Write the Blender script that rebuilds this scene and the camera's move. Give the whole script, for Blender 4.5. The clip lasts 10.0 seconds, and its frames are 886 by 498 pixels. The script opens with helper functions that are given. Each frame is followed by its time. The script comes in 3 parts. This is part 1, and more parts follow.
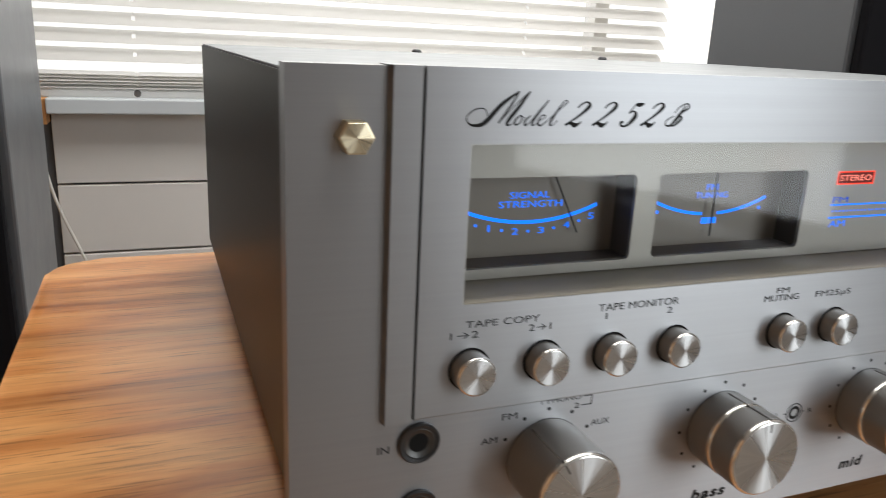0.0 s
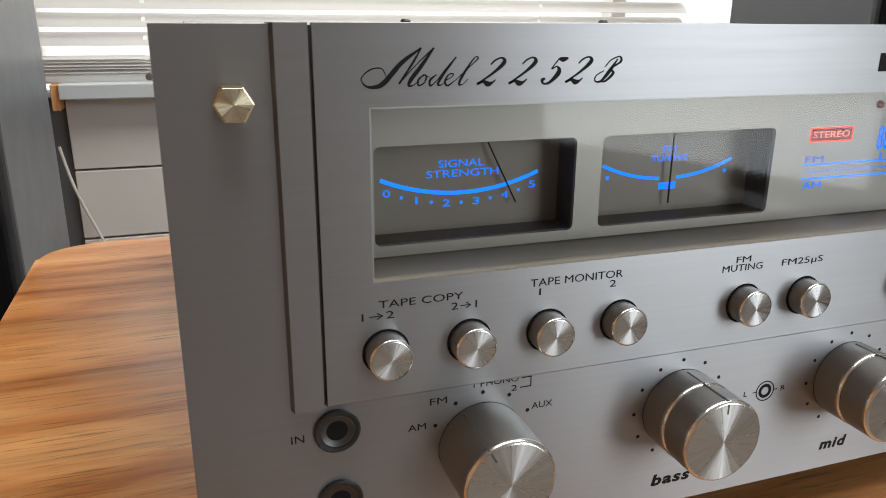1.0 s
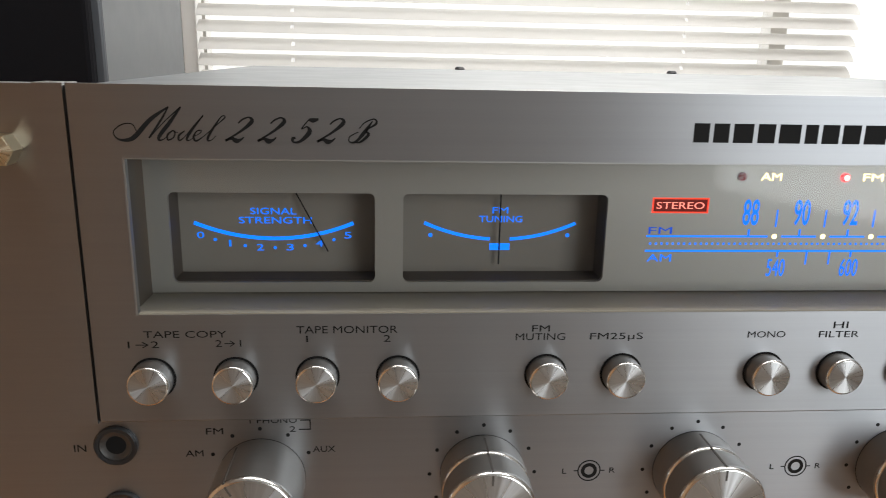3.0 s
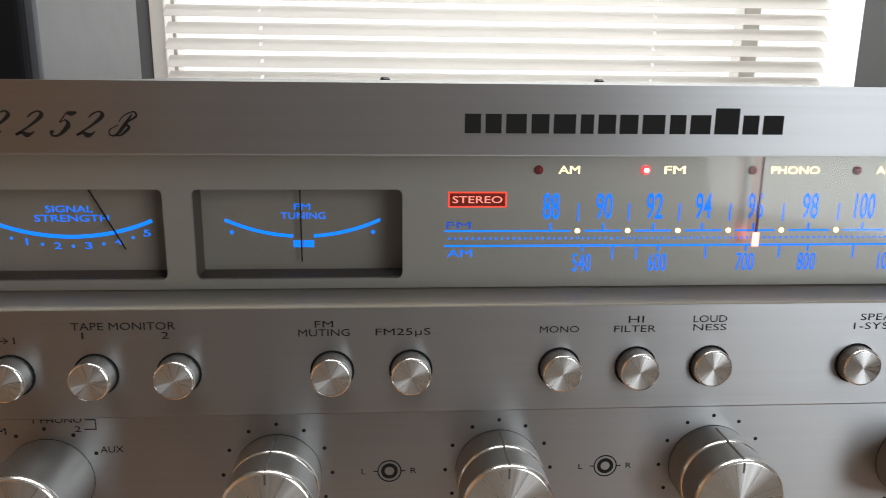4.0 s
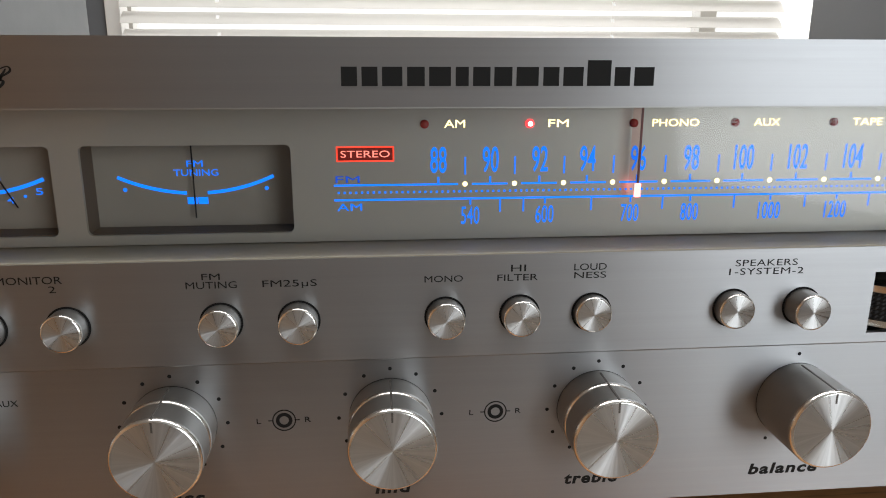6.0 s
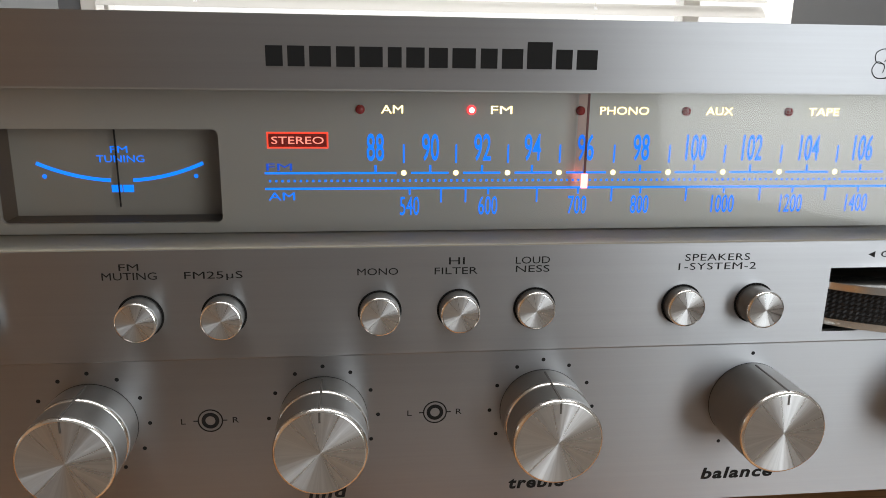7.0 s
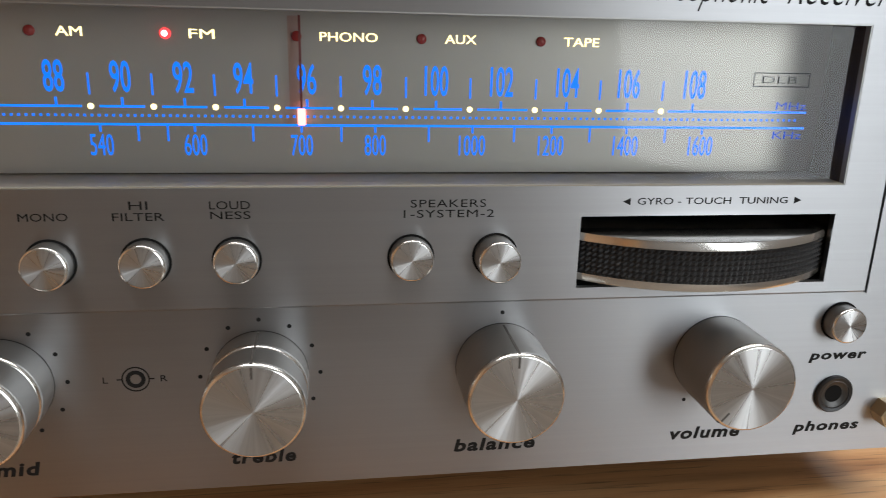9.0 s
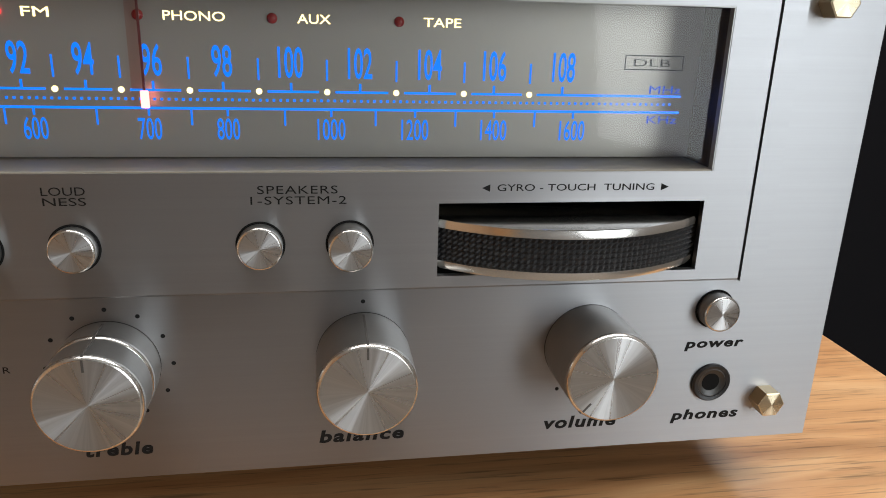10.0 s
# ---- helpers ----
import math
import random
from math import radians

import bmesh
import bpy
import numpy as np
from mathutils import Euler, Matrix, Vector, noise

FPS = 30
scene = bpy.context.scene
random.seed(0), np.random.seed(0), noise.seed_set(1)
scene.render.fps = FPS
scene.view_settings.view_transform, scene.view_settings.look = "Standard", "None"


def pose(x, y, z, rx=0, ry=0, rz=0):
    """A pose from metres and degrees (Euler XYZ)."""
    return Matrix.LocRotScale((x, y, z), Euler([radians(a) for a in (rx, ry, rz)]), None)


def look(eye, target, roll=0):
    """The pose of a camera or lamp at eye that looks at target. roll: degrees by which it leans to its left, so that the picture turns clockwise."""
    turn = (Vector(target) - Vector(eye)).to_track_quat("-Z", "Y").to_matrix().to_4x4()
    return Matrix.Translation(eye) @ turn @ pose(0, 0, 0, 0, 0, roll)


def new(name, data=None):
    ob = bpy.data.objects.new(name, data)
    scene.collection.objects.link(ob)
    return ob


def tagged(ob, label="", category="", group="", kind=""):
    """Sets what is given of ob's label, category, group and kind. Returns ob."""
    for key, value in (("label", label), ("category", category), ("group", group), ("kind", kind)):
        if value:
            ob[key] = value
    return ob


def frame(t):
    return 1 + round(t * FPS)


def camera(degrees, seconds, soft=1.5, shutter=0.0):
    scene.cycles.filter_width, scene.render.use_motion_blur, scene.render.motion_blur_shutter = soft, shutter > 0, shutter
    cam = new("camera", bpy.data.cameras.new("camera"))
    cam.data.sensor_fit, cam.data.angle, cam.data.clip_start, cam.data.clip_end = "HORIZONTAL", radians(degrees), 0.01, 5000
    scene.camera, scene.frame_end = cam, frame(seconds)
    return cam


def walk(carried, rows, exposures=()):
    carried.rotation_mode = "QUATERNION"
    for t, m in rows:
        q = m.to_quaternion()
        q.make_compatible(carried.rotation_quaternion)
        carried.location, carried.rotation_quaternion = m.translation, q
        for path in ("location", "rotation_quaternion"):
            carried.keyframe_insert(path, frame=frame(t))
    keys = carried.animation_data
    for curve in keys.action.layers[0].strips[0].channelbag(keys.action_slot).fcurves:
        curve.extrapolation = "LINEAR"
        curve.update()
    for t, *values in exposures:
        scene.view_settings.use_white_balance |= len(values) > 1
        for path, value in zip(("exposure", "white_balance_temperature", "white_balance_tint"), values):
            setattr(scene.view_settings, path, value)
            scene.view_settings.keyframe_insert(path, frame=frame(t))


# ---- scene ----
cam = camera(61.5, 10.0, soft=0.9, shutter=0.2)
ROWS = [
    (0, (-0.02623, -0.15872, 0.15602), (0.00945, -0.06926, 0.12913), 2.67),
    (0.1, (-0.01870, -0.16204, 0.15520), (0.01740, -0.07285, 0.12797), 2.92),
    (0.5, (-0.01152, -0.15977, 0.14866), (0.02374, -0.07007, 0.12198), 2.32),
    (1, (0.00574, -0.15629, 0.15241), (0.03662, -0.06605, 0.12235), 0.45),
    (1.5, (0.03172, -0.16003, 0.15077), (0.05492, -0.06729, 0.12142), -2.08),
    (2, (0.05171, -0.16581, 0.16205), (0.06584, -0.07179, 0.13104), -0.20),
    (2.2, (0.05817, -0.16731, 0.16511), (0.07372, -0.07346, 0.13426), 1.27),
    (3.5, (0.13812, -0.18778, 0.15540), (0.14183, -0.09053, 0.13241), 1.07),
    (4, (0.16199, -0.18497, 0.15343), (0.16849, -0.08791, 0.13026), 0.60),
    (4.5, (0.16603, -0.18936, 0.14728), (0.17585, -0.09218, 0.12583), -0.06),
    (5, (0.17552, -0.18642, 0.14824), (0.18413, -0.08931, 0.12598), -0.59),
    (6.3, (0.19224, -0.19420, 0.14798), (0.20278, -0.09833, 0.12158), 0.97),
    (6.5, (0.19752, -0.19236, 0.14483), (0.20902, -0.09621, 0.11986), 1.27),
    (7, (0.20092, -0.18594, 0.14203), (0.21181, -0.08979, 0.11677), 0.83),
    (7.5, (0.20349, -0.17931, 0.13970), (0.21430, -0.08326, 0.11407), 0.38),
    (8, (0.23199, -0.17305, 0.13417), (0.24304, -0.07760, 0.10646), 1.09),
    (8.5, (0.25200, -0.17146, 0.12853), (0.26500, -0.07628, 0.10075), 1.57),
    (9, (0.26946, -0.17332, 0.13018), (0.28353, -0.07844, 0.10189), 1.41),
    (9.5, (0.29237, -0.17281, 0.12997), (0.30759, -0.07860, 0.10008), 1.84),
    (10, (0.30105, -0.17255, 0.13131), (0.31713, -0.07878, 0.10052), 1.81),
]
walk(cam, [(t, look(eye, target, roll)) for t, eye, target, roll in ROWS])

# ---- light ----
world = bpy.data.worlds.new("sky")
scene.world = world
world.use_nodes = True
wn = world.node_tree.nodes
sky = wn.new("ShaderNodeTexSky")
sky.sky_type, sky.sun_disc, sky.sun_elevation, sky.sun_rotation = "NISHITA", False, radians(50), radians(60)
world.node_tree.links.new(sky.outputs["Color"], wn["Background"].inputs["Color"])
wn["Background"].inputs["Strength"].default_value = 0.12
scene.view_settings.exposure = -0.03


def area(name, eye, target, sx, sy, power, color):
    data = bpy.data.lights.new(name, "AREA")
    data.shape, data.size, data.size_y, data.energy, data.color = "RECTANGLE", sx, sy, power, color
    ob = new(name, data)
    ob.matrix_world = look(eye, target)
    return ob


WALL_Y = 1.034
area("daylight_back", (0.35, WALL_Y + 0.16, 0.60), (0.35, 0.0, 0.30), 1.3, 0.9, 2.2, (0.96, 0.98, 1.0))
# added fill on the room side of the blind; lifts table and knob tops
area("daylight_fill_high", (0.72, WALL_Y - 0.06, 0.95), (0.4, -0.1, 0.0), 1.2, 0.7, 14.0, (1.0, 0.97, 0.93))
area("daylight_side", (1.52, -1.85, 0.47), (0.0, -1.2, 0.2), 1.4, 1.6, 30.5, (0.91, 0.965, 1.0))
area("ceiling_lamp", (0.55, 0.0, 1.64), (0.55, 0.001, 0.0), 1.8, 1.0, 31.0, (1.0, 0.985, 0.97))

# ---- materials ----


class Mat:
    """A small node material builder."""

    def __init__(self, name, color=(0.5, 0.5, 0.5), rough=0.5, metal=0.0, **extra):
        self.m = bpy.data.materials.new(name)
        self.m.use_nodes = True
        self.t = self.m.node_tree
        self.b = self.t.nodes["Principled BSDF"]
        self.set("Base Color", (*color, 1)), self.set("Roughness", rough), self.set("Metallic", metal)
        for key, value in extra.items():
            self.set(key.replace("_", " "), value)

    def set(self, key, value):
        self.b.inputs[key].default_value = value

    def node(self, kind, **props):
        n = self.t.nodes.new(kind)
        for key, value in props.items():
            n.inputs[key.replace("_", " ")].default_value = value
        return n

    def link(self, a, b):
        self.t.links.new(a, b)

    def coords(self, scale=(1, 1, 1), rot=(0, 0, 0)):
        c = self.node("ShaderNodeTexCoord")
        mp = self.node("ShaderNodeMapping")
        mp.inputs["Scale"].default_value = scale
        mp.inputs["Rotation"].default_value = rot
        self.link(c.outputs["Object"], mp.inputs["Vector"])
        return mp.outputs["Vector"]

    def noise(self, vec, scale, detail=4, rough=0.6, dist=0.0):
        n = self.node("ShaderNodeTexNoise", Scale=scale, Detail=detail, Roughness=rough, Distortion=dist)
        self.link(vec, n.inputs["Vector"])
        return n.outputs["Fac"]

    def ramp(self, fac, stops):
        r = self.node("ShaderNodeValToRGB")
        while len(r.color_ramp.elements) < len(stops):
            r.color_ramp.elements.new(0.5)
        for e, (p, c) in zip(r.color_ramp.elements, stops):
            e.position, e.color = p, (*c, 1) if len(c) == 3 else c
        self.link(fac, r.inputs["Fac"])
        return r.outputs["Color"]

    def range(self, fac, lo, hi):
        r = self.node("ShaderNodeMapRange")
        r.inputs["To Min"].default_value, r.inputs["To Max"].default_value = lo, hi
        self.link(fac, r.inputs["Value"])
        return r.outputs["Result"]

    def bump(self, fac, strength, distance):
        n = self.node("ShaderNodeBump", Strength=strength, Distance=distance)
        self.link(fac, n.inputs["Height"])
        self.link(n.outputs["Normal"], self.b.inputs["Normal"])

    def mix(self, fac, a, b):
        n = self.t.nodes.new("ShaderNodeMix")
        n.data_type = "RGBA"
        self.link(fac, n.inputs["Factor"])
        for socket, v in ((n.inputs["A"], a), (n.inputs["B"], b)):
            if isinstance(v, tuple):
                socket.default_value = (*v, 1)
            else:
                self.link(v, socket)
        return n.outputs["Result"]


def glow(name, color, strength):
    k = Mat(name, tuple(c * 0.05 for c in color), 0.5, 0.0, Specular_IOR_Level=0.2)
    k.set("Emission Color", (*color, 1)), k.set("Emission Strength", strength)
    return k.m


def brushed(name, color, rough, aniso, along=(1, 0, 0)):
    k = Mat(name, color, rough, 1.0, Anisotropic=aniso)
    v = k.coords((6, 300, 900))
    fine = k.noise(v, 3.0, 5, 0.7)
    wide = k.noise(k.coords((1, 1, 1)), 9.0, 3, 0.5)
    k.link(k.range(fine, rough - 0.07, rough + 0.09), k.b.inputs["Roughness"])
    streak = k.noise(k.coords((3, 260, 620)), 1.0, 4, 0.75)
    tint = k.mix(wide, tuple(c * 0.94 for c in color), tuple(min(1, c * 1.04) for c in color))
    worn = k.node("ShaderNodeHueSaturation")
    k.link(tint, worn.inputs["Color"]), k.link(k.range(streak, 0.94, 1.06), worn.inputs["Value"])
    k.link(worn.outputs["Color"], k.b.inputs["Base Color"])
    k.bump(fine, 0.06, 0.0002)
    t = k.node("ShaderNodeCombineXYZ")
    for axis, value in zip("XYZ", along):
        t.inputs[axis].default_value = value
    k.link(t.outputs["Vector"], k.b.inputs["Tangent"])
    return k.m


def spun(name, color, rough, aniso):
    k = Mat(name, color, rough, 1.0, Anisotropic=aniso, Anisotropic_Rotation=0.25)
    t = k.node("ShaderNodeTangent")
    t.direction_type, t.axis = "RADIAL", "Y"
    k.link(t.outputs["Tangent"], k.b.inputs["Tangent"])
    # lathe marks vary the roughness; highlight wedges are put into the colour
    around = k.node("ShaderNodeTexGradient")
    around.gradient_type = "RADIAL"
    k.link(k.coords((1, 1, 1), (radians(90), 0, 0)), around.inputs["Vector"])
    glint_rays = k.node("ShaderNodeTexNoise", Scale=26.0, Detail=3.0, Roughness=0.7)
    glint_rays.noise_dimensions = "1D"
    k.link(around.outputs["Fac"], glint_rays.inputs["W"])
    k.link(k.range(glint_rays.outputs["Fac"], rough - 0.2, rough + 0.2), k.b.inputs["Roughness"])
    k.link(k.mix(glint_rays.outputs["Fac"], tuple(c * 0.70 for c in color), tuple(min(1.0, c * 1.2) for c in color)), k.b.inputs["Base Color"])
    return k.m


FACE = brushed("brushed_aluminium", (0.373, 0.374, 0.382), 0.40, 0.84, (0, 0, 1))
CAP = spun("spun_aluminium", (0.64, 0.637, 0.635), 0.32, 0.93)
SIDE = Mat("turned_aluminium", (0.43, 0.42, 0.402), 0.33, 1.0)
SIDE.link(SIDE.range(SIDE.noise(SIDE.coords((20, 900, 20)), 2.0), 0.30, 0.46), SIDE.b.inputs["Roughness"])
SIDE = SIDE.m
CHROME = Mat("polished_metal", (0.82, 0.80, 0.76), 0.2, 1.0).m
BRASS = spun("pale_brass", (0.76, 0.66, 0.47), 0.33, 0.93)
BRASS_SIDE = Mat("pale_brass_side", (0.70, 0.58, 0.38), 0.3, 1.0).m
INK = Mat("black_ink", (0.012, 0.012, 0.012), 0.7, 0.0, Specular_IOR_Level=0.2).m
# near-black that stands for the shade in gaps, holes and the cabinet's inside
GAP = Mat("gap_shade_black", (0.012, 0.012, 0.012), 0.8, 0.0, Specular_IOR_Level=0.1).m
RIM = Mat("cut_aluminium_edge", (0.42, 0.415, 0.40), 0.5, 1.0).m
# side walls and meter cases, darker brown than the recess floor
WELL = Mat("dark_brown_recess_wall", (0.085, 0.066, 0.048), 0.5).m
LINER = Mat("nickel_socket_liner", (0.09, 0.088, 0.085), 0.4, 0.8).m
BLACK = Mat("black_plastic", (0.018, 0.018, 0.019), 0.35).m
# groove shade put into the metal's colour; cord plugs share it
GROOVE = Mat("groove_shade_dark_metal", (0.14, 0.13, 0.12), 0.5, 0.6).m
RUBBER = Mat("black_rubber", (0.02, 0.02, 0.021), 0.55).m
SLEEVE = Mat("black_painted_steel", (0.022, 0.021, 0.021), 0.42)
SLEEVE.bump(SLEEVE.noise(SLEEVE.coords(), 1800.0, 2), 0.25, 0.0004)
SLEEVE = SLEEVE.m
COVER = Mat("grey_painted_steel", (0.20, 0.215, 0.225), 0.38, 0.6)
COVER.link(COVER.range(COVER.noise(COVER.coords(), 40.0, 5), 0.3, 0.48), COVER.b.inputs["Roughness"])
COVER = COVER.m
PLATE = Mat("champagne_dial_plate", (0.42, 0.408, 0.368), 0.36, 0.5)
PLATE.link(PLATE.range(PLATE.noise(PLATE.coords(), 600.0, 2), 0.32, 0.42), PLATE.b.inputs["Roughness"])
PLATE = PLATE.m
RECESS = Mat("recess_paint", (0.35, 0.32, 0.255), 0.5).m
METER = Mat("smoked_meter_face", (0.10, 0.098, 0.095), 0.3)
METER.link(METER.mix(METER.noise(METER.coords(), 60.0), (0.225, 0.205, 0.178), (0.295, 0.268, 0.23)), METER.b.inputs["Base Color"])
METER = METER.m
BLUE = glow("blue_lit_print", (0.002, 0.165, 1.0), 1.5)
BLUE_DIM = glow("blue_lit_print_dim", (0.01, 0.11, 0.85), 0.8)
BLUE_HOT = glow("blue_lit_arc", (0.002, 0.17, 1.0), 1.75)
CREAM = glow("cream_lit_print", (1.0, 0.80, 0.36), 3.2)
RED = glow("red_lit_print", (1.0, 0.06, 0.03), 1.5)
PINK = glow("pink_lit_print", (1.0, 0.26, 0.20), 1.7)
RED_HOT = glow("red_lamp_lit", (1.0, 0.22, 0.20), 5.0)
LAMP_ON = glow("red_lamp_glowing", (1.0, 0.035, 0.04), 3.2)
LAMP_CORE = glow("red_lamp_core", (1.0, 0.5, 0.48), 4.0)
POINTER = Mat("dark_red_pointer", (0.16, 0.03, 0.028), 0.35).m
RED_OFF = Mat("red_lamp_off", (0.34, 0.035, 0.03), 0.25).m


def glass_mat():
    m = bpy.data.materials.new("clear_glass")
    m.use_nodes = True
    n, l = m.node_tree.nodes, m.node_tree.links
    n.remove(n["Principled BSDF"])
    clear, gloss, mixer, fres = (n.new("ShaderNode" + k) for k in ("BsdfTransparent", "BsdfGlossy", "MixShader", "Fresnel"))
    clear.inputs["Color"].default_value = (0.97, 0.97, 0.96, 1)
    gloss.inputs["Roughness"].default_value, fres.inputs["IOR"].default_value = 0.05, 1.46
    l.new(fres.outputs["Fac"], mixer.inputs["Fac"])
    l.new(clear.outputs["BSDF"], mixer.inputs[1]), l.new(gloss.outputs["BSDF"], mixer.inputs[2])
    l.new(mixer.outputs["Shader"], n["Material Output"].inputs["Surface"])
    return m


GLASS = glass_mat()
CLEAR = bpy.data.materials.new("clear_inner_face")
CLEAR.use_nodes = True
CLEAR.node_tree.nodes.remove(CLEAR.node_tree.nodes["Principled BSDF"])
CLEAR.node_tree.links.new(CLEAR.node_tree.nodes.new("ShaderNodeBsdfTransparent").outputs["BSDF"], CLEAR.node_tree.nodes["Material Output"].inputs["Surface"])


TINTED = CLEAR.copy()
TINTED.name = "rose_tinted_clear_plastic"
TINTED.node_tree.nodes["Transparent BSDF"].inputs["Color"].default_value = (0.985, 0.86, 0.84, 1)


def wood_mat(name, dark, mid, light, rough, along="x"):
    k = Mat(name, mid, rough)
    turn = (lambda a, c: (a, c, c)) if along == "x" else (lambda a, c: (c, c, a))
    base = k.noise(k.coords(turn(0.9, 9)), 3.0, 7, 0.62, 1.4)
    lines = k.noise(k.coords(turn(3.2, 110)), 1.0, 6, 0.68, 0.6)
    rings = k.noise(k.coords(turn(1.3, 34)), 1.0, 3, 0.5, 0.9)
    pores = k.noise(k.coords(turn(30, 620)), 1.0, 3, 0.6)
    tone = k.ramp(base, [(0.34, dark), (0.48, mid), (0.64, light)])

    def darken(tone, fac, stops):
        g = k.node("ShaderNodeHueSaturation")
        k.link(tone, g.inputs["Color"])
        bw = k.node("ShaderNodeRGBToBW")
        k.link(k.ramp(fac, stops), bw.inputs["Color"])
        k.link(bw.outputs["Val"], g.inputs["Value"])
        return g.outputs["Color"]

    grey = lambda v: (v, v, v)
    tone = darken(tone, lines, [(0.30, grey(0.8)), (0.50, grey(0.98)), (0.70, grey(1.0))])
    tone = darken(tone, rings, [(0.36, grey(0.75)), (0.43, grey(0.93)), (0.50, grey(1.0)), (0.62, grey(1.0)), (0.70, grey(0.86))])
    # redder at one end; a pale window sheen is put in at the other
    apart, span = k.node("ShaderNodeSeparateXYZ"), k.node("ShaderNodeMapRange", From_Min=-0.25, From_Max=0.25)
    k.link(k.coords(), apart.inputs["Vector"]), k.link(apart.outputs["X"], span.inputs["Value"])
    shift = k.node("ShaderNodeMix")
    shift.data_type, shift.blend_type = "RGBA", "MULTIPLY"
    shift.inputs["Factor"].default_value = 1.0
    k.link(tone, shift.inputs["A"]), k.link(k.mix(span.outputs["Result"], (1.14, 0.92, 0.72), (1.06, 1.13, 1.26)), shift.inputs["B"])
    tone = darken(shift.outputs["Result"], pores, [(0.33, grey(0.5)), (0.45, grey(1.0))])
    k.link(tone, k.b.inputs["Base Color"])
    k.link(k.range(base, rough - 0.06, rough + 0.1), k.b.inputs["Roughness"])
    k.bump(pores, 0.12, 0.0004)
    return k.m


OAK = wood_mat("varnished_oak", (0.37, 0.155, 0.055), (0.52, 0.262, 0.104), (0.66, 0.41, 0.195), 0.29)
PINE = wood_mat("bare_pine", (0.56, 0.30, 0.12), (0.72, 0.42, 0.18), (0.80, 0.51, 0.25), 0.6, "z")
FLOORING = Mat("brown_carpet", (0.11, 0.105, 0.10), 0.95)
FLOORING.link(FLOORING.mix(FLOORING.noise(FLOORING.coords(), 220.0), (0.20, 0.165, 0.132), (0.31, 0.255, 0.205)), FLOORING.b.inputs["Base Color"])
FLOORING = FLOORING.m


def paint(name, color, rough=0.6, bump=0.1):
    k = Mat(name, color, rough)
    n = k.noise(k.coords(), 7.0, 5, 0.6)
    k.link(k.mix(n, tuple(c * 0.93 for c in color), tuple(min(1.0, c * 1.04) for c in color)), k.b.inputs["Base Color"])
    k.bump(k.noise(k.coords(), 350.0, 3), bump, 0.0006)
    return k.m


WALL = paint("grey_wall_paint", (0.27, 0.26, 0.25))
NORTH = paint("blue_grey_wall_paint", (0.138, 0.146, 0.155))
TAN = paint("tan_wall_paint", (0.56, 0.34, 0.19))
CEILING = paint("grey_white_ceiling_paint", (0.55, 0.55, 0.54))
BOARD = paint("grey_white_board_paint", (0.82, 0.79, 0.75), 0.5)
SILL = paint("grey_sill_paint", (0.66, 0.70, 0.72), 0.42)
TRIM = paint("white_trim_paint", (0.82, 0.80, 0.76), 0.4)
VINYL = Mat("black_vinyl_veneer", (0.10, 0.108, 0.118), 0.34)
VINYL.link(VINYL.range(VINYL.noise(VINYL.coords(), 30.0), 0.28, 0.42), VINYL.b.inputs["Roughness"])
VINYL = VINYL.m
CLOTH = Mat("black_grille_cloth", (0.010, 0.010, 0.012), 0.95, 0.0, Specular_IOR_Level=0.1)
CLOTH.bump(CLOTH.noise(CLOTH.coords(), 2500.0, 1), 0.4, 0.0005)
CLOTH = CLOTH.m


def slat_mat():
    k = Mat("white_vinyl_slat", (0.82, 0.82, 0.81), 0.45)
    n, l = k.t.nodes, k.t.links
    tr, mixer = n.new("ShaderNodeBsdfTranslucent"), n.new("ShaderNodeMixShader")
    tr.inputs["Color"].default_value = (0.95, 0.925, 0.88, 1)
    mixer.inputs["Fac"].default_value = 0.42
    l.new(k.b.outputs["BSDF"], mixer.inputs[1]), l.new(tr.outputs["BSDF"], mixer.inputs[2])
    l.new(mixer.outputs["Shader"], n["Material Output"].inputs["Surface"])
    return k.m


SLAT = slat_mat()
CORD = Mat("white_cord", (0.8, 0.78, 0.72), 0.7).m
OUTSIDE = glow("bright_overcast_outdoors", (1.0, 0.99, 0.97), 1.22)

# ---- mesh helpers, in millimetres ----
MM = 0.001


def finish(name, bm, mat, smooth=False):
    bmesh.ops.recalc_face_normals(bm, faces=bm.faces)
    me = bpy.data.meshes.new(name)
    bm.to_mesh(me)
    bm.free()
    me.materials.append(mat)
    if smooth:
        me.shade_smooth()
        me.set_sharp_from_angle(angle=radians(35))
    return me


def part(name, bm, mat, parent=None, label="", at=None, smooth=False):
    me = bm if isinstance(bm, bpy.types.Mesh) else finish(name, bm, mat, smooth)
    ob = new(name, me)
    ob.parent = parent
    if at:
        ob.location = [v * MM for v in at]
    return tagged(ob, label)


def thing(name, at, label, category, group="", kind=""):
    ob = new(name)
    ob.location = [v * MM for v in at]
    ob.empty_display_size = 0.02
    return tagged(ob, label, category, group, kind)


def boxes(*spans, bevel=0.0, segs=2):
    """Boxes (x0, x1, y0, y1, z0, z1) in one bmesh."""
    bm = bmesh.new()
    for x0, x1, y0, y1, z0, z1 in spans:
        c = Vector(((x0 + x1) / 2, (y0 + y1) / 2, (z0 + z1) / 2)) * MM
        s = Matrix.Diagonal(((x1 - x0) * MM, (y1 - y0) * MM, (z1 - z0) * MM, 1))
        bmesh.ops.create_cube(bm, size=1, matrix=Matrix.Translation(c) @ s)
    if bevel:
        bmesh.ops.bevel(bm, geom=bm.edges[:], offset=bevel * MM, segments=segs, profile=0.5, affect="EDGES")
    return bm


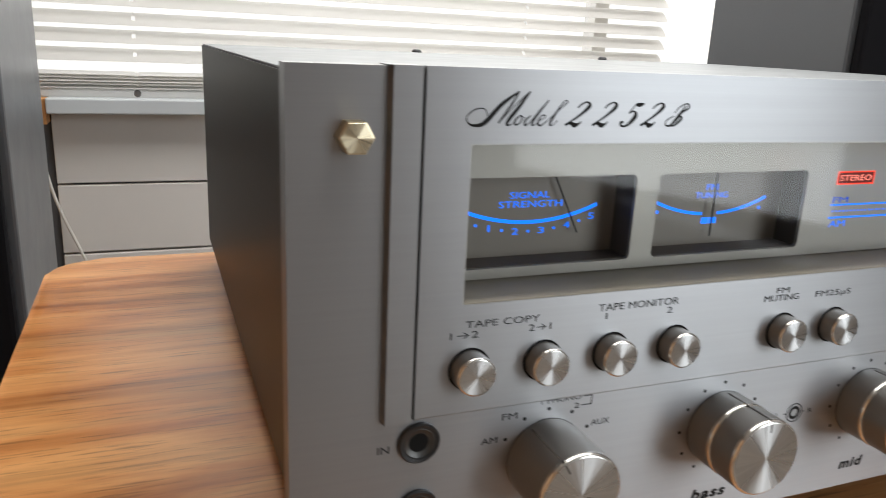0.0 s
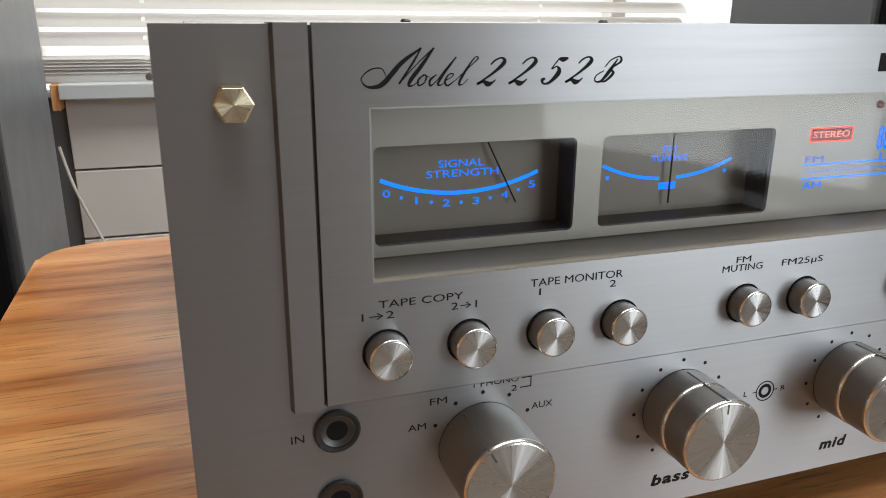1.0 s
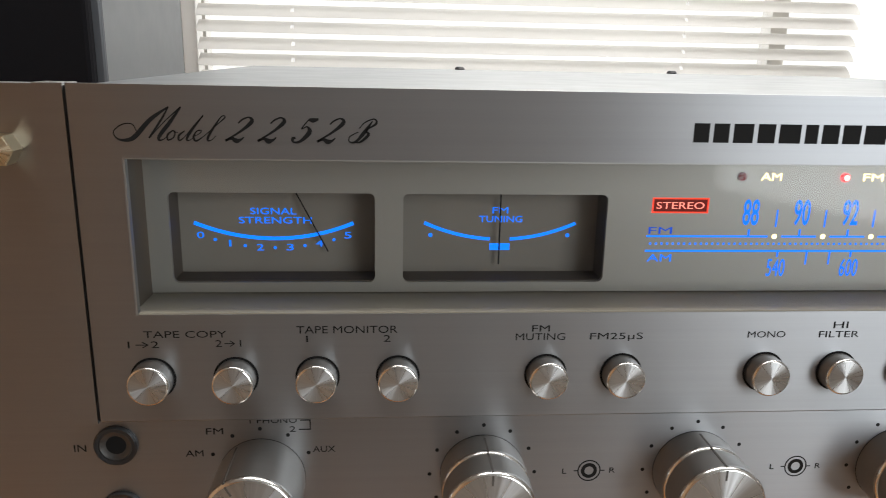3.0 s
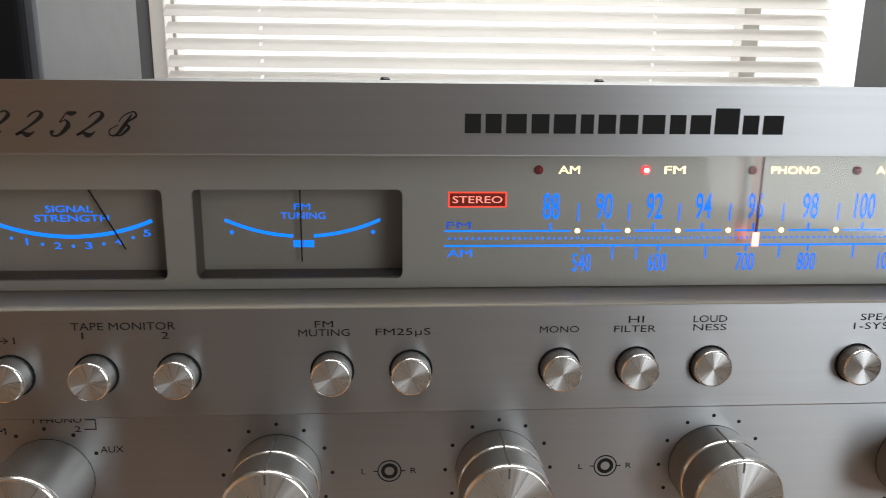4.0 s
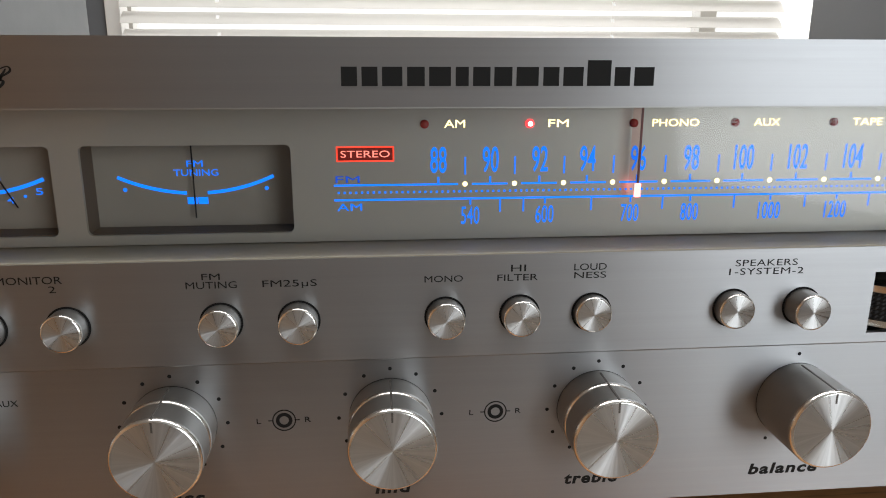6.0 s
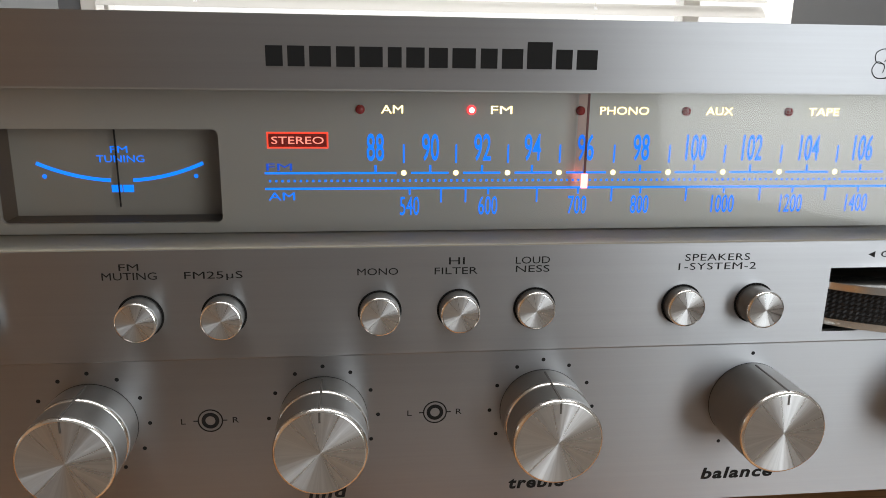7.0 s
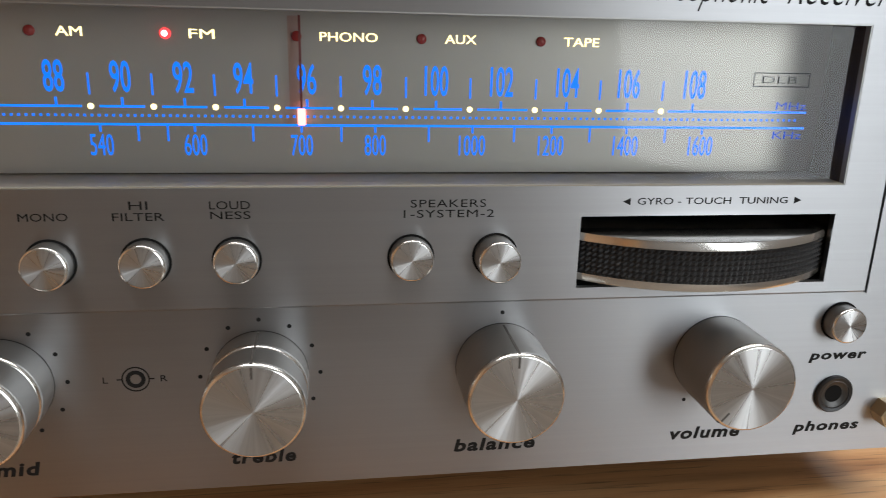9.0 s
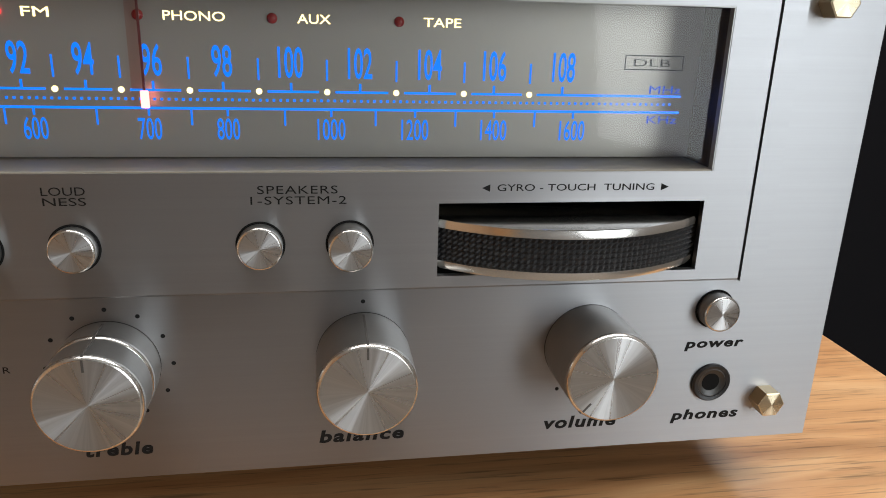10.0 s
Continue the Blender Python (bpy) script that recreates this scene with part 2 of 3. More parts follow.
def lathe(profile, n=64, axis="Y"):
    """Turned body from (radius, along) pairs; along runs in -y (out of the panel) or in z."""
    bm = bmesh.new()
    rings = []
    for r, a in profile:
        ring = []
        for i in range(n if r > 1e-6 else 1):
            w = 2 * math.pi * i / n
            u, v = r * math.cos(w), r * math.sin(w)
            ring.append(bm.verts.new(Vector((u, -a, v) if axis == "Y" else (u, v, a)) * MM))
        rings.append(ring)
    for p, q in zip(rings, rings[1:]):
        for i in range(n):
            j = (i + 1) % n
            if len(p) == 1 and len(q) > 1:
                bm.faces.new((p[0], q[i], q[j]))
            elif len(q) == 1 and len(p) > 1:
                bm.faces.new((p[i], p[j], q[0]))
            elif len(p) > 1:
                bm.faces.new((p[i], p[j], q[j], q[i]))
    return bm


def plate(xs, zs, keep, y0, y1):
    """A flat plate on the grid xs, zs between y0 and y1, with the cells for which keep(x, z) is false left open."""
    bm = bmesh.new()
    cache = {}

    def v(i, k, y):
        key = (i, k, y)
        if key not in cache:
            cache[key] = bm.verts.new((xs[i] * MM, y * MM, zs[k] * MM))
        return cache[key]

    full = {(i, k) for i in range(len(xs) - 1) for k in range(len(zs) - 1) if keep((xs[i] + xs[i + 1]) / 2, (zs[k] + zs[k + 1]) / 2)}
    for i, k in full:
        corners = ((i, k), (i + 1, k), (i + 1, k + 1), (i, k + 1))
        bm.faces.new([v(a, b, y0) for a, b in corners])
        bm.faces.new([v(a, b, y1) for a, b in reversed(corners)])
        for (da, db), (p, q) in (((0, -1), (0, 1)), ((1, 0), (1, 2)), ((0, 1), (2, 3)), ((-1, 0), (3, 0))):
            if (i + da, k + db) not in full:
                a, b = corners[p], corners[q]
                bm.faces.new((v(*a, y0), v(*a, y1), v(*b, y1), v(*b, y0)))
    return bm


def prism(profile, z0, z1, axis="z"):
    """A profile of (x, y) carried from z0 to z1, or of (y, z) carried along x."""
    bm = bmesh.new()
    place = (lambda p, w: (p[0], p[1], w)) if axis == "z" else (lambda p, w: (w, p[0], p[1]))
    a = [bm.verts.new(Vector(place(p, z0)) * MM) for p in profile]
    b = [bm.verts.new(Vector(place(p, z1)) * MM) for p in profile]
    bm.faces.new(a), bm.faces.new(b[::-1])
    for i in range(len(a)):
        j = (i + 1) % len(a)
        bm.faces.new((a[i], b[i], b[j], a[j]))
    return bm


def join(*bms):
    out = bmesh.new()
    for b in bms:
        me = bpy.data.meshes.new("tmp")
        b.to_mesh(me)
        b.free()
        out.from_mesh(me)
        bpy.data.meshes.remove(me)
    return out


def lettering(name, body, x0, x1, z0, z1, y, mat, parent, shear=0.0, bold=0.0, label="", spread=1.0):
    """Printed characters fitted between x0, x1 and z0, z1 on the plane y."""
    cu = bpy.data.curves.new(name, "FONT")
    cu.body, cu.extrude, cu.resolution_u, cu.shear, cu.offset, cu.space_character = body, 0.05, 3, shear, bold, spread
    tmp = bpy.data.objects.new(name, cu)
    scene.collection.objects.link(tmp)
    deps = bpy.context.evaluated_depsgraph_get()
    me = bpy.data.meshes.new_from_object(tmp.evaluated_get(deps))
    bpy.data.objects.remove(tmp)
    co = np.empty(len(me.vertices) * 3)
    me.vertices.foreach_get("co", co)
    co = co.reshape(-1, 3)
    lo, hi = co.min(0), co.max(0)
    out = np.empty_like(co)
    out[:, 0] = (x0 + (co[:, 0] - lo[0]) / (hi[0] - lo[0]) * (x1 - x0)) * MM
    out[:, 2] = (z0 + (co[:, 1] - lo[1]) / (hi[1] - lo[1]) * (z1 - z0)) * MM
    out[:, 1] = (y - 0.02 - 0.06 * (co[:, 2] - lo[2]) / (hi[2] - lo[2])) * MM
    me.vertices.foreach_set("co", out.ravel())
    me.materials.clear()
    me.materials.append(mat)
    return part(name, me, mat, parent, label)


def disc(r, y=0.0, depth=0.1, n=24, inner=0.0):
    """A printed dot or ring, a little proud of the plane y."""
    if inner:
        return lathe([(inner, -y), (inner, depth - y), (r, depth - y), (r, -y)], n)
    return lathe([(0, depth - y), (r, depth - y), (r, -y)], n)


def glaze(ob):
    """The room side of a pane shines, its other faces are clear; daylight passes."""
    ob.data.materials.append(CLEAR)
    for f in ob.data.polygons:
        f.material_index = 0 if f.normal.y < -0.5 else 1
    ob.visible_shadow = False
    return ob


# ---- setting ----


def setting():
    def solid(name, spans, mat, label, category, bevel=0.0):
        return tagged(part(name, boxes(*spans, bevel=bevel), mat), label, category, kind="structure")

    W = WALL_Y * 1000
    solid("floor", [(-1700, 1500, -2700, W, -760, -720)], FLOORING, "plain brown carpeted floor of the room", "floor")
    solid("ceiling", [(-1700, 1500, -2700, W, 1680, 1720)], CEILING, "plain white painted ceiling", "ceiling")
    solid("wall_west", [(-1780, -1700, -2700, W + 120, -760, 1720)], TAN, "plain tan painted wall", "wall")
    solid("wall_south", [(-1780, 1620, -2780, -2700, -760, 1720)], WALL, "plain grey painted wall", "wall")
    # unseen door added as the warm surface mirrored at the panel's left
    door = thing("added_door_1", (-1180, -2690, -720), "unseen pine door added for a warm reflection in the panel", "door", kind="structure")
    part("leaf", boxes((-380, 380, -8, 12, 0, 2030), bevel=2), PINE, door)
    part("door_handle", lathe([(0, 0), (24, 0), (24, 6), (9, 10), (9, 40), (22, 44), (24, 56), (14, 64), (0, 66)], 32, "Y").copy(), CHROME, door, "round metal door knob", (320, 12, 1000), True).rotation_euler = (0, 0, math.pi)
    xs, zs = [-2700, -2560, -1140, W], [-760, -360, 1300, 1720]
    east = plate(xs, zs, lambda y, z: not (-2560 < y < -1140 and -360 < z < 1300), 1500, 1620)
    east.transform(Matrix(((0, 1, 0, 0), (1, 0, 0, 0), (0, 0, 1, 0), (0, 0, 0, 1))))
    tagged(part("wall_east", east, WALL), "plain grey wall with a window opening", "wall", kind="structure")
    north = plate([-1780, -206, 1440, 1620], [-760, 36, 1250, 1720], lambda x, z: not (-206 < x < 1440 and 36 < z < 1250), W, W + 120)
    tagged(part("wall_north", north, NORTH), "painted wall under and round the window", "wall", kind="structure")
    # boards under the sill
    for z0, z1 in ((-500, -280), (-276, -173), (-170, -69), (-66, 34)):
        b = part("wall_board", boxes((-156, 1480, W - 14, W - 1, z0, z1), bevel=1.5), BOARD)
        tagged(b, "pale grey painted horizontal wall board below the window sill", "wall board", "boards under the window", "structure")
    solid("window_sill", [(-157, 1470, W - 54, W + 60, 37, 58)], SILL, "grey painted sill below the window blind", "window sill", 2.0)
    frame_ = thing("window_1", (0, W + 60, 60), "white framed window behind the blind", "window", kind="structure")
    part("window_frame", boxes((-204, -184, -18, 18, -1, 1180), (745, 773, -18, 18, -1, 1180), (1395, 1440, -18, 18, -1, 1180), (-184, 745, -18, 18, -1, 20), (773, 1395, -18, 18, -1, 20), (-184, 745, -18, 18, 1140, 1180), (773, 1395, -18, 18, 1140, 1180)), TRIM, frame_)
    for x0, x1 in ((-184, 745), (773, 1395)):
        glaze(part("pane", boxes((x0, x1, -2, 2, 20, 1140)), GLASS, frame_))
    back = tagged(part("backdrop", boxes((-1200, 3600, 1800, 1810, -800, 2400)), OUTSIDE), "bright overcast daylight beyond the window", "backdrop", kind="structure")
    trim = solid("trim", [(-208, -186, W - 10, W + 30, 58.5, 1300)], TRIM, "white casing beside the window", "window trim", 1.5)
    solid("trim_post", [(-168, -157.5, W - 46, W - 0.5, 22, 57)], PINE, "bare pine block under the sill end", "trim", 1.0)


def blind():
    W = WALL_Y * 1000
    b = thing("window_blind", (337, W - 14, 59), "lowered off-white venetian blind with nearly closed slats", "blind")
    left, right, pitch = -520, 519, 24.6
    prof = [(-13.5 + 27 * i / 6, 1.8 * math.sin(math.pi * i / 6)) for i in range(7)]
    tilt = Matrix.Rotation(radians(41), 4, "X")
    # slat with small cord holes
    xs = (left, -380.5, -375.5, 235.5, 240.5, right)
    bm = bmesh.new()
    grid = {(k, i, j): bm.verts.new(tilt @ (Vector((x, p, q + 0.45 * k)) * MM)) for k in (0, 1) for i, x in enumerate(xs) for j, (p, q) in enumerate(prof)}
    hole = lambda i, j: i in (1, 3) and j in (2, 3)
    for i in range(5):
        for j in range(6):
            if not hole(i, j):
                for k in (0, 1):
                    bm.faces.new((grid[k, i, j], grid[k, i + 1, j], grid[k, i + 1, j + 1], grid[k, i, j + 1]))
        for j in (0, 6):
            bm.faces.new((grid[0, i, j], grid[0, i + 1, j], grid[1, i + 1, j], grid[1, i, j]))
    for i in (0, 5):
        for j in range(6):
            bm.faces.new((grid[0, i, j], grid[0, i, j + 1], grid[1, i, j + 1], grid[1, i, j]))
    slat = finish("slat", bm, SLAT, True)
    rng = random.Random(4)
    for i in range(43):
        s = part("slat", slat, SLAT, b, at=(rng.uniform(-0.6, 0.6), rng.uniform(-0.4, 0.4), 57.6 + pitch * i))
        s.rotation_euler = (radians(rng.uniform(-1.5, 1.5)), radians(rng.uniform(-0.08, 0.08)), 0)
    # spare slats lie stacked on the rail
    for i in range(5):
        s = part("slat", slat, SLAT, b, at=(rng.uniform(-1.0, 1.0), rng.uniform(-1.0, 1.0), 13.5 + 4.6 * i))
        s.rotation_euler = (radians(-34 + rng.uniform(-2, 2)), 0, 0)
    top = 57.6 + pitch * 43
    part("bottom_rail", boxes((left, right, -11, 9, -2, 10), bevel=2.5), SLAT, b)
    part("head_rail", boxes((left, right, -14, 13, top, top + 36), bevel=1.0), SLAT, b)
    for x in (-378, 238):
        part("ladder_cord", boxes((x - 0.3, x + 0.3, -0.3, 0.3, 8, top + 2)), SLAT, b)
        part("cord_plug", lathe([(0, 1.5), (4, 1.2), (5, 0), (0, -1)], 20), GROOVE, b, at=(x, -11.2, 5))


def speaker(name, at, turn, w, d, h, label):
    s = thing(name, at, label, "loudspeaker", "floor loudspeakers")
    s.rotation_euler = (0, 0, radians(turn))
    part("cabinet", boxes((0, w, 0, d, 0, h), bevel=2.5), VINYL, s)
    part("grille", boxes((6, w - 6, -16, -1, 40, h - 8), bevel=4.0), CLOTH, s, "black cloth grille")
    part("plinth", boxes((12, w - 12, 6, d - 6, -14, -0.5)), BLACK, s)


def table():
    t = thing("table", (207, 0, 0), "small varnished oak table with rounded corners under the receiver", "table")
    # rounded outline of the top
    x0, x1, y0, y1, r = -302, 310, -34, 388, 32
    ring = []
    for cx, cy, a0 in ((x1 - r, y1 - r, 0), (x0 + r, y1 - r, 90), (x0 + r, y0 + r, 180), (x1 - r, y0 + r, 270)):
        for i in range(9):
            a = radians(a0 + 90 * i / 8)
            ring.append((cx + r * math.cos(a), cy + r * math.sin(a)))
    top = prism(ring, -24, 0)
    edges = [e for e in top.edges if abs(e.verts[0].co.z - e.verts[1].co.z) < 1e-6]
    bmesh.ops.bevel(top, geom=edges, offset=3 * MM, segments=3, profile=0.5, affect="EDGES")
    part("tabletop", top, OAK, t, smooth=True)
    part("apron", boxes((-260, 260, -26, -10, -90, -25), (-260, 260, 315, 333, -90, -25), (-260, -242, -9, 314, -90, -25), (242, 260, -9, 314, -90, -25)), OAK, t)
    for x in (-262, 222):
        for y in (-28, 295):
            part("leg", boxes((x, x + 40, y, y + 40, -720, -25), bevel=2), OAK, t)


# ---- the receiver ----
KNOB_Z, BUTTON_Z, LEDGE, TOP, BOTTOM = 46.8, 77.4, 65.5, 150.4, 15.2
WIN = (41.8, 398.2, 94.5, 133.7)
SLOT = (328.9, 397.0, 68.4, 86.9)
UP, DIAL, METER_Y = -2.5, 14.2, 24.0


def knob(parent, x, z, dual, angle, label):
    k = part("knob", lathe([(11.5, -1.5), (11.6, 0.2), (11.8, 2.0)] + ([(11.9, 9.0), (11.2, 9.75), (11.0, 9.8), (11.0, 10.2), (11.7, 10.2)] if dual else [(11.85, 9.0)]) + [(11.8, 18.6), (11.2, 19.4)], 72), SIDE, parent, label, (x, 0, z), True)
    k.rotation_euler = (0, radians(angle), 0)
    part("cap", lathe([(11.2, 19.4), (11.0, 19.5), (0, 19.5)], 72), CAP, k, "spun aluminium cap")
    if dual:
        part("ring_edge", lathe([(11.94, 8.5), (11.94, 8.8), (11.85, 9.25), (11.6, 9.6), (11.25, 9.83), (11.0, 9.86)], 72), CHROME, k, smooth=True)
    part("rim", lathe([(11.83, 18.1), (11.83, 18.4), (11.75, 18.8), (11.5, 19.2), (11.15, 19.47), (11.0, 19.53)], 72), CHROME, k, smooth=True)
    # flat dark ring put in for the contact shade at the knob's foot
    part("base_shade_ring", disc(11.7, 0, 0.06, 48, 11.2), GAP, parent, at=(x, 0, z))
    # raised bars, coloured with the shade of a groove
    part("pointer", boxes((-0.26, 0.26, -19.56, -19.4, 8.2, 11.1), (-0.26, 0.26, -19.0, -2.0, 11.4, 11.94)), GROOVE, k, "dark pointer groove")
    return k


def button(parent, x, z, out, y, r=5.15, label=""):
    b = part("push_button", lathe([(r, -6), (r, out - 0.5), (r - 0.35, out - 0.1)], 40), SIDE, parent, label, (x, y, z), True)
    part("cap", lathe([(r - 0.35, out - 0.1), (r - 0.6, out), (0, out)], 40), CAP, b)
    part("rim", lathe([(r + 0.03, out - 0.8), (r + 0.03, out - 0.6), (r - 0.04, out - 0.32), (r - 0.22, out - 0.1), (r - 0.5, out + 0.03)], 40), CHROME, b, smooth=True)
    # dark ring on the panel stands for the shaded gap round the button
    part("hole_shade_ring", disc(r + 0.55, 0, 0.1, 40, r - 0.3), GAP, parent, at=(x, y, z))
    return b


def jack(parent, x, z):
    j = part("socket", lathe([(5.6, 0), (5.6, 0.9), (5.2, 1.3), (4.3, 1.1), (4.0, 0.2)], 40), BLACK, parent, "black rimmed headphone socket", (x, 0, z), True)
    part("liner", lathe([(4.3, 0.9), (4.0, 0.95), (2.9, 0.35), (2.5, 0.3)], 40), LINER, j, "metal socket liner", smooth=True)
    # black disc on the uncut plate stands for the dark of the bore
    part("bore", lathe([(0, 0.34), (2.6, 0.34), (2.7, 0.05)], 40), GAP, j)


def hex_screw(parent, x, z):
    s = part("hex_screw", lathe([(4.0, 0), (4.0, 4.7), (3.6, 4.8)], 6), BRASS_SIDE, parent, "pale brass hexagonal screw head", (x, 0, z))
    part("cap", lathe([(3.98, 4.45), (3.6, 4.9), (0, 5.15)], 6), BRASS, s)


def receiver():
    rec = thing("receiver", (0, 0, 0), "silver brushed aluminium receiver with blue lit dial on oak table", "receiver")
    # faceplate
    body = plate([0, 22.3, 417.7, 440], [BOTTOM, LEDGE - 0.8, TOP], lambda x, z: z < LEDGE - 0.8 or not 22.3 < x < 417.7, 0, 6.5)
    soft = [e for e in body.edges if len(e.link_faces) == 2 and e.calc_face_angle(0) > 0.5 and min(v.co.y for v in e.verts) < 1e-5]
    bmesh.ops.bevel(body, geom=soft, offset=0.35 * MM, segments=2, profile=0.5, affect="EDGES")
    face = part("faceplate", body, FACE, rec, "brushed aluminium faceplate")
    for a, b, c in ((22.35, 22.95, 29.7), (417.65, 416.8, 410.3)):
        part("edge_strip", prism([(a, 6.4), (a, -0.3), (b, UP), (c, UP), (c, 6.4)], LEDGE - 0.75, TOP + 0.3), FACE, rec)
    part("ledge_strip", prism([(6.4, LEDGE - 0.75), (0.05, LEDGE - 0.75), (-1.9, LEDGE - 0.5), (UP, LEDGE + 0.1), (6.4, LEDGE + 0.4)], 30.5, 409.5, "x"), FACE, rec)
    xs = sorted({30.5, 409.5, WIN[0], WIN[1], SLOT[0], SLOT[1]})
    zs = sorted({LEDGE + 0.1, TOP + 0.3, WIN[2], WIN[3], SLOT[2], SLOT[3]})
    solid = lambda x, z: not (WIN[0] < x < WIN[1] and WIN[2] < z < WIN[3]) and not (SLOT[0] < x < SLOT[1] and SLOT[2] < z < SLOT[3])
    upper = part("upper_panel", plate(xs, zs, solid, UP, UP + 2.0), FACE, rec, "brushed aluminium upper panel round the dial window")
    # dark filler strip; its colour stands for the shade in the groove
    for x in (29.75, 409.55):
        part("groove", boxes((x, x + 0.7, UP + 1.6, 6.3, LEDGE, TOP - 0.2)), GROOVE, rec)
    part("window_rim", plate([WIN[0], WIN[0] + 0.35, WIN[1] - 0.35, WIN[1]], [WIN[2], WIN[2] + 0.35, WIN[3] - 0.35, WIN[3]], lambda x, z: not (WIN[0] + 0.35 < x < WIN[1] - 0.35 and z < WIN[3] - 0.35), UP + 0.12, UP + 2.0), RIM, upper, "bright cut window edge")
    # cabinet
    for x in (8, 430.8):
        part("side_panel", boxes((x, x + 1.2, 6.6, 371, 15.2, 146.3)), SLEEVE, rec, "black painted steel side")
    part("bottom_panel", boxes((9.2, 430.8, 6.6, 371, 15.2, 16.4)), SLEEVE, rec)
    part("back_panel", boxes((9.2, 430.8, 369.8, 371, 16.4, 146.3)), SLEEVE, rec)
    # unseen black sheet added to keep the cabinet's inside dark
    part("inner_lining", boxes((12, 428, 110, 112, 16.5, 140)), GAP, rec)
    part("top_cover", boxes((8.6, 431.4, 6.8, 371.6, 146.4, 147.2), bevel=0.3), COVER, rec, "grey painted steel top cover")
    for x in (155.8, 312.4):
        part("cover_screw", lathe([(0, 2.2), (2.6, 2.0), (3.6, 0.8), (3.6, 0)], 20, "Z"), BLACK, rec, "dark cover screw", (x, 367, 147.2), True)
    for x in (45, 395):
        for y in (45, 330):
            part("foot", lathe([(0, 0), (13, 0), (14, 2), (14, 15.2), (0, 15.2)], 28, "Z"), RUBBER, rec, "black rubber foot", (x, y, 0), True)
    # dial recess
    wx0, wx1, wz0, wz1 = WIN
    part("recess_floor", boxes((wx0 - 1, wx1 + 1, UP + 2.05, 30, wz0 - 3, wz0)), RECESS, rec, "dull olive floor of the dial window")
    part("recess_roof", boxes((wx0 - 1, wx1 + 1, UP + 2.05, 30, wz1, wz1 + 3)), RECESS, rec)
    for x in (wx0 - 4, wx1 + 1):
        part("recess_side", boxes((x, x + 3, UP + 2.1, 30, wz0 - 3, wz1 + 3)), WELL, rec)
    m1, m2, mz = (46.5, 100.6), (108.2, 164.2), (97.3, 122.0)
    inside = lambda x, z: mz[0] < z < mz[1] and (m1[0] < x < m1[1] or m2[0] < x < m2[1])
    holes = plate([wx0 - 1, *m1, *m2, wx1 + 1], [wz0, *mz, wz1], lambda x, z: not inside(x, z), DIAL, DIAL + 1.2)
    # rounded corners of the meter openings
    for x, sx in ((m1[0], 1), (m1[1], -1), (m2[0], 1), (m2[1], -1)):
        for z, sz in ((mz[0], 1), (mz[1], -1)):
            outline = [(x, z)] + [(x + sx * 1.6 * (1 - math.sin(radians(15 * i))), z + sz * 1.6 * (1 - math.cos(radians(15 * i)))) for i in range(7)]
            front = [holes.verts.new(Vector((a, DIAL, b)) * MM) for a, b in outline]
            back = [holes.verts.new(Vector((a, DIAL + 1.2, b)) * MM) for a, b in outline]
            for i in range(1, 7):
                holes.faces.new((front[0], front[i], front[i + 1])), holes.faces.new((front[i], back[i], back[i + 1], front[i + 1]))
    dial = part("dial_plate", holes, PLATE, rec, "champagne grey dial plate with lit scales", (0, 0, 0.4))
    # added strip in the floor's colour; hides the blue reflection on the cut edge
    part("edge_cover", boxes((wx0 + 0.4, wx1 - 0.4, UP + 0.3, UP + 2.0, wz0 - 0.02, wz0 + 0.3)), RECESS, rec)
    pane = part("dial_glass", boxes((wx0 + 0.6, wx1 - 0.6, 0.6, 2.2, wz0 + 0.6, wz1 - 0.6)), GLASS, rec, "clear dial window glass")
    glaze(pane)
    meters(rec, m1, m2, mz)
    scales(dial)
    # hardware
    for i, (a, what) in enumerate(((-30, "source selector"), (0, "bass"), (0, "mid tone"), (0, "treble"), (0, "balance"), (-140, "volume"))):
        x = 70.2 + 60 * i + (0.7 if i == 4 else 0.2 if i == 5 else 0)
        knob(rec, x, KNOB_Z, what in ("bass", "mid tone", "treble"), a, f"turned aluminium {what} knob")
        steps = {0: range(-60, 61, 30), 4: (-150, 0, 150), 5: (-150, 150)}.get(i, range(-150, 151, 30))
        for s in steps:
            part("dot", disc(0.55, 0, 0.05, 12), INK, face, at=(x + 14.6 * math.sin(radians(s)), 0, KNOB_Z + 14.6 * math.cos(radians(s))))
    for x, out in ((44.6, 5.4), (65.3, 5.4), (86.0, 5.4), (106.7, 5.4), (145.7, 5.2), (166.1, 5.2), (205.4, 4.9), (226.0, 4.6), (246.3, 3.0), (287, 3.8), (307.7, 6.6)):
        button(rec, x, BUTTON_Z, out, UP)
    button(rec, 405.8, 56.0, 4.5, 0, 5.0, "round power button")
    jack(rec, 407.8, 33.9), jack(rec, 32.8, 57.5), jack(rec, 33.0, 38.2)
    for x in (14.4, 424.6):
        for z in (135.3, 28.2):
            hex_screw(rec, x, z)
    gyro(rec)
    printing(face, upper)
    return rec


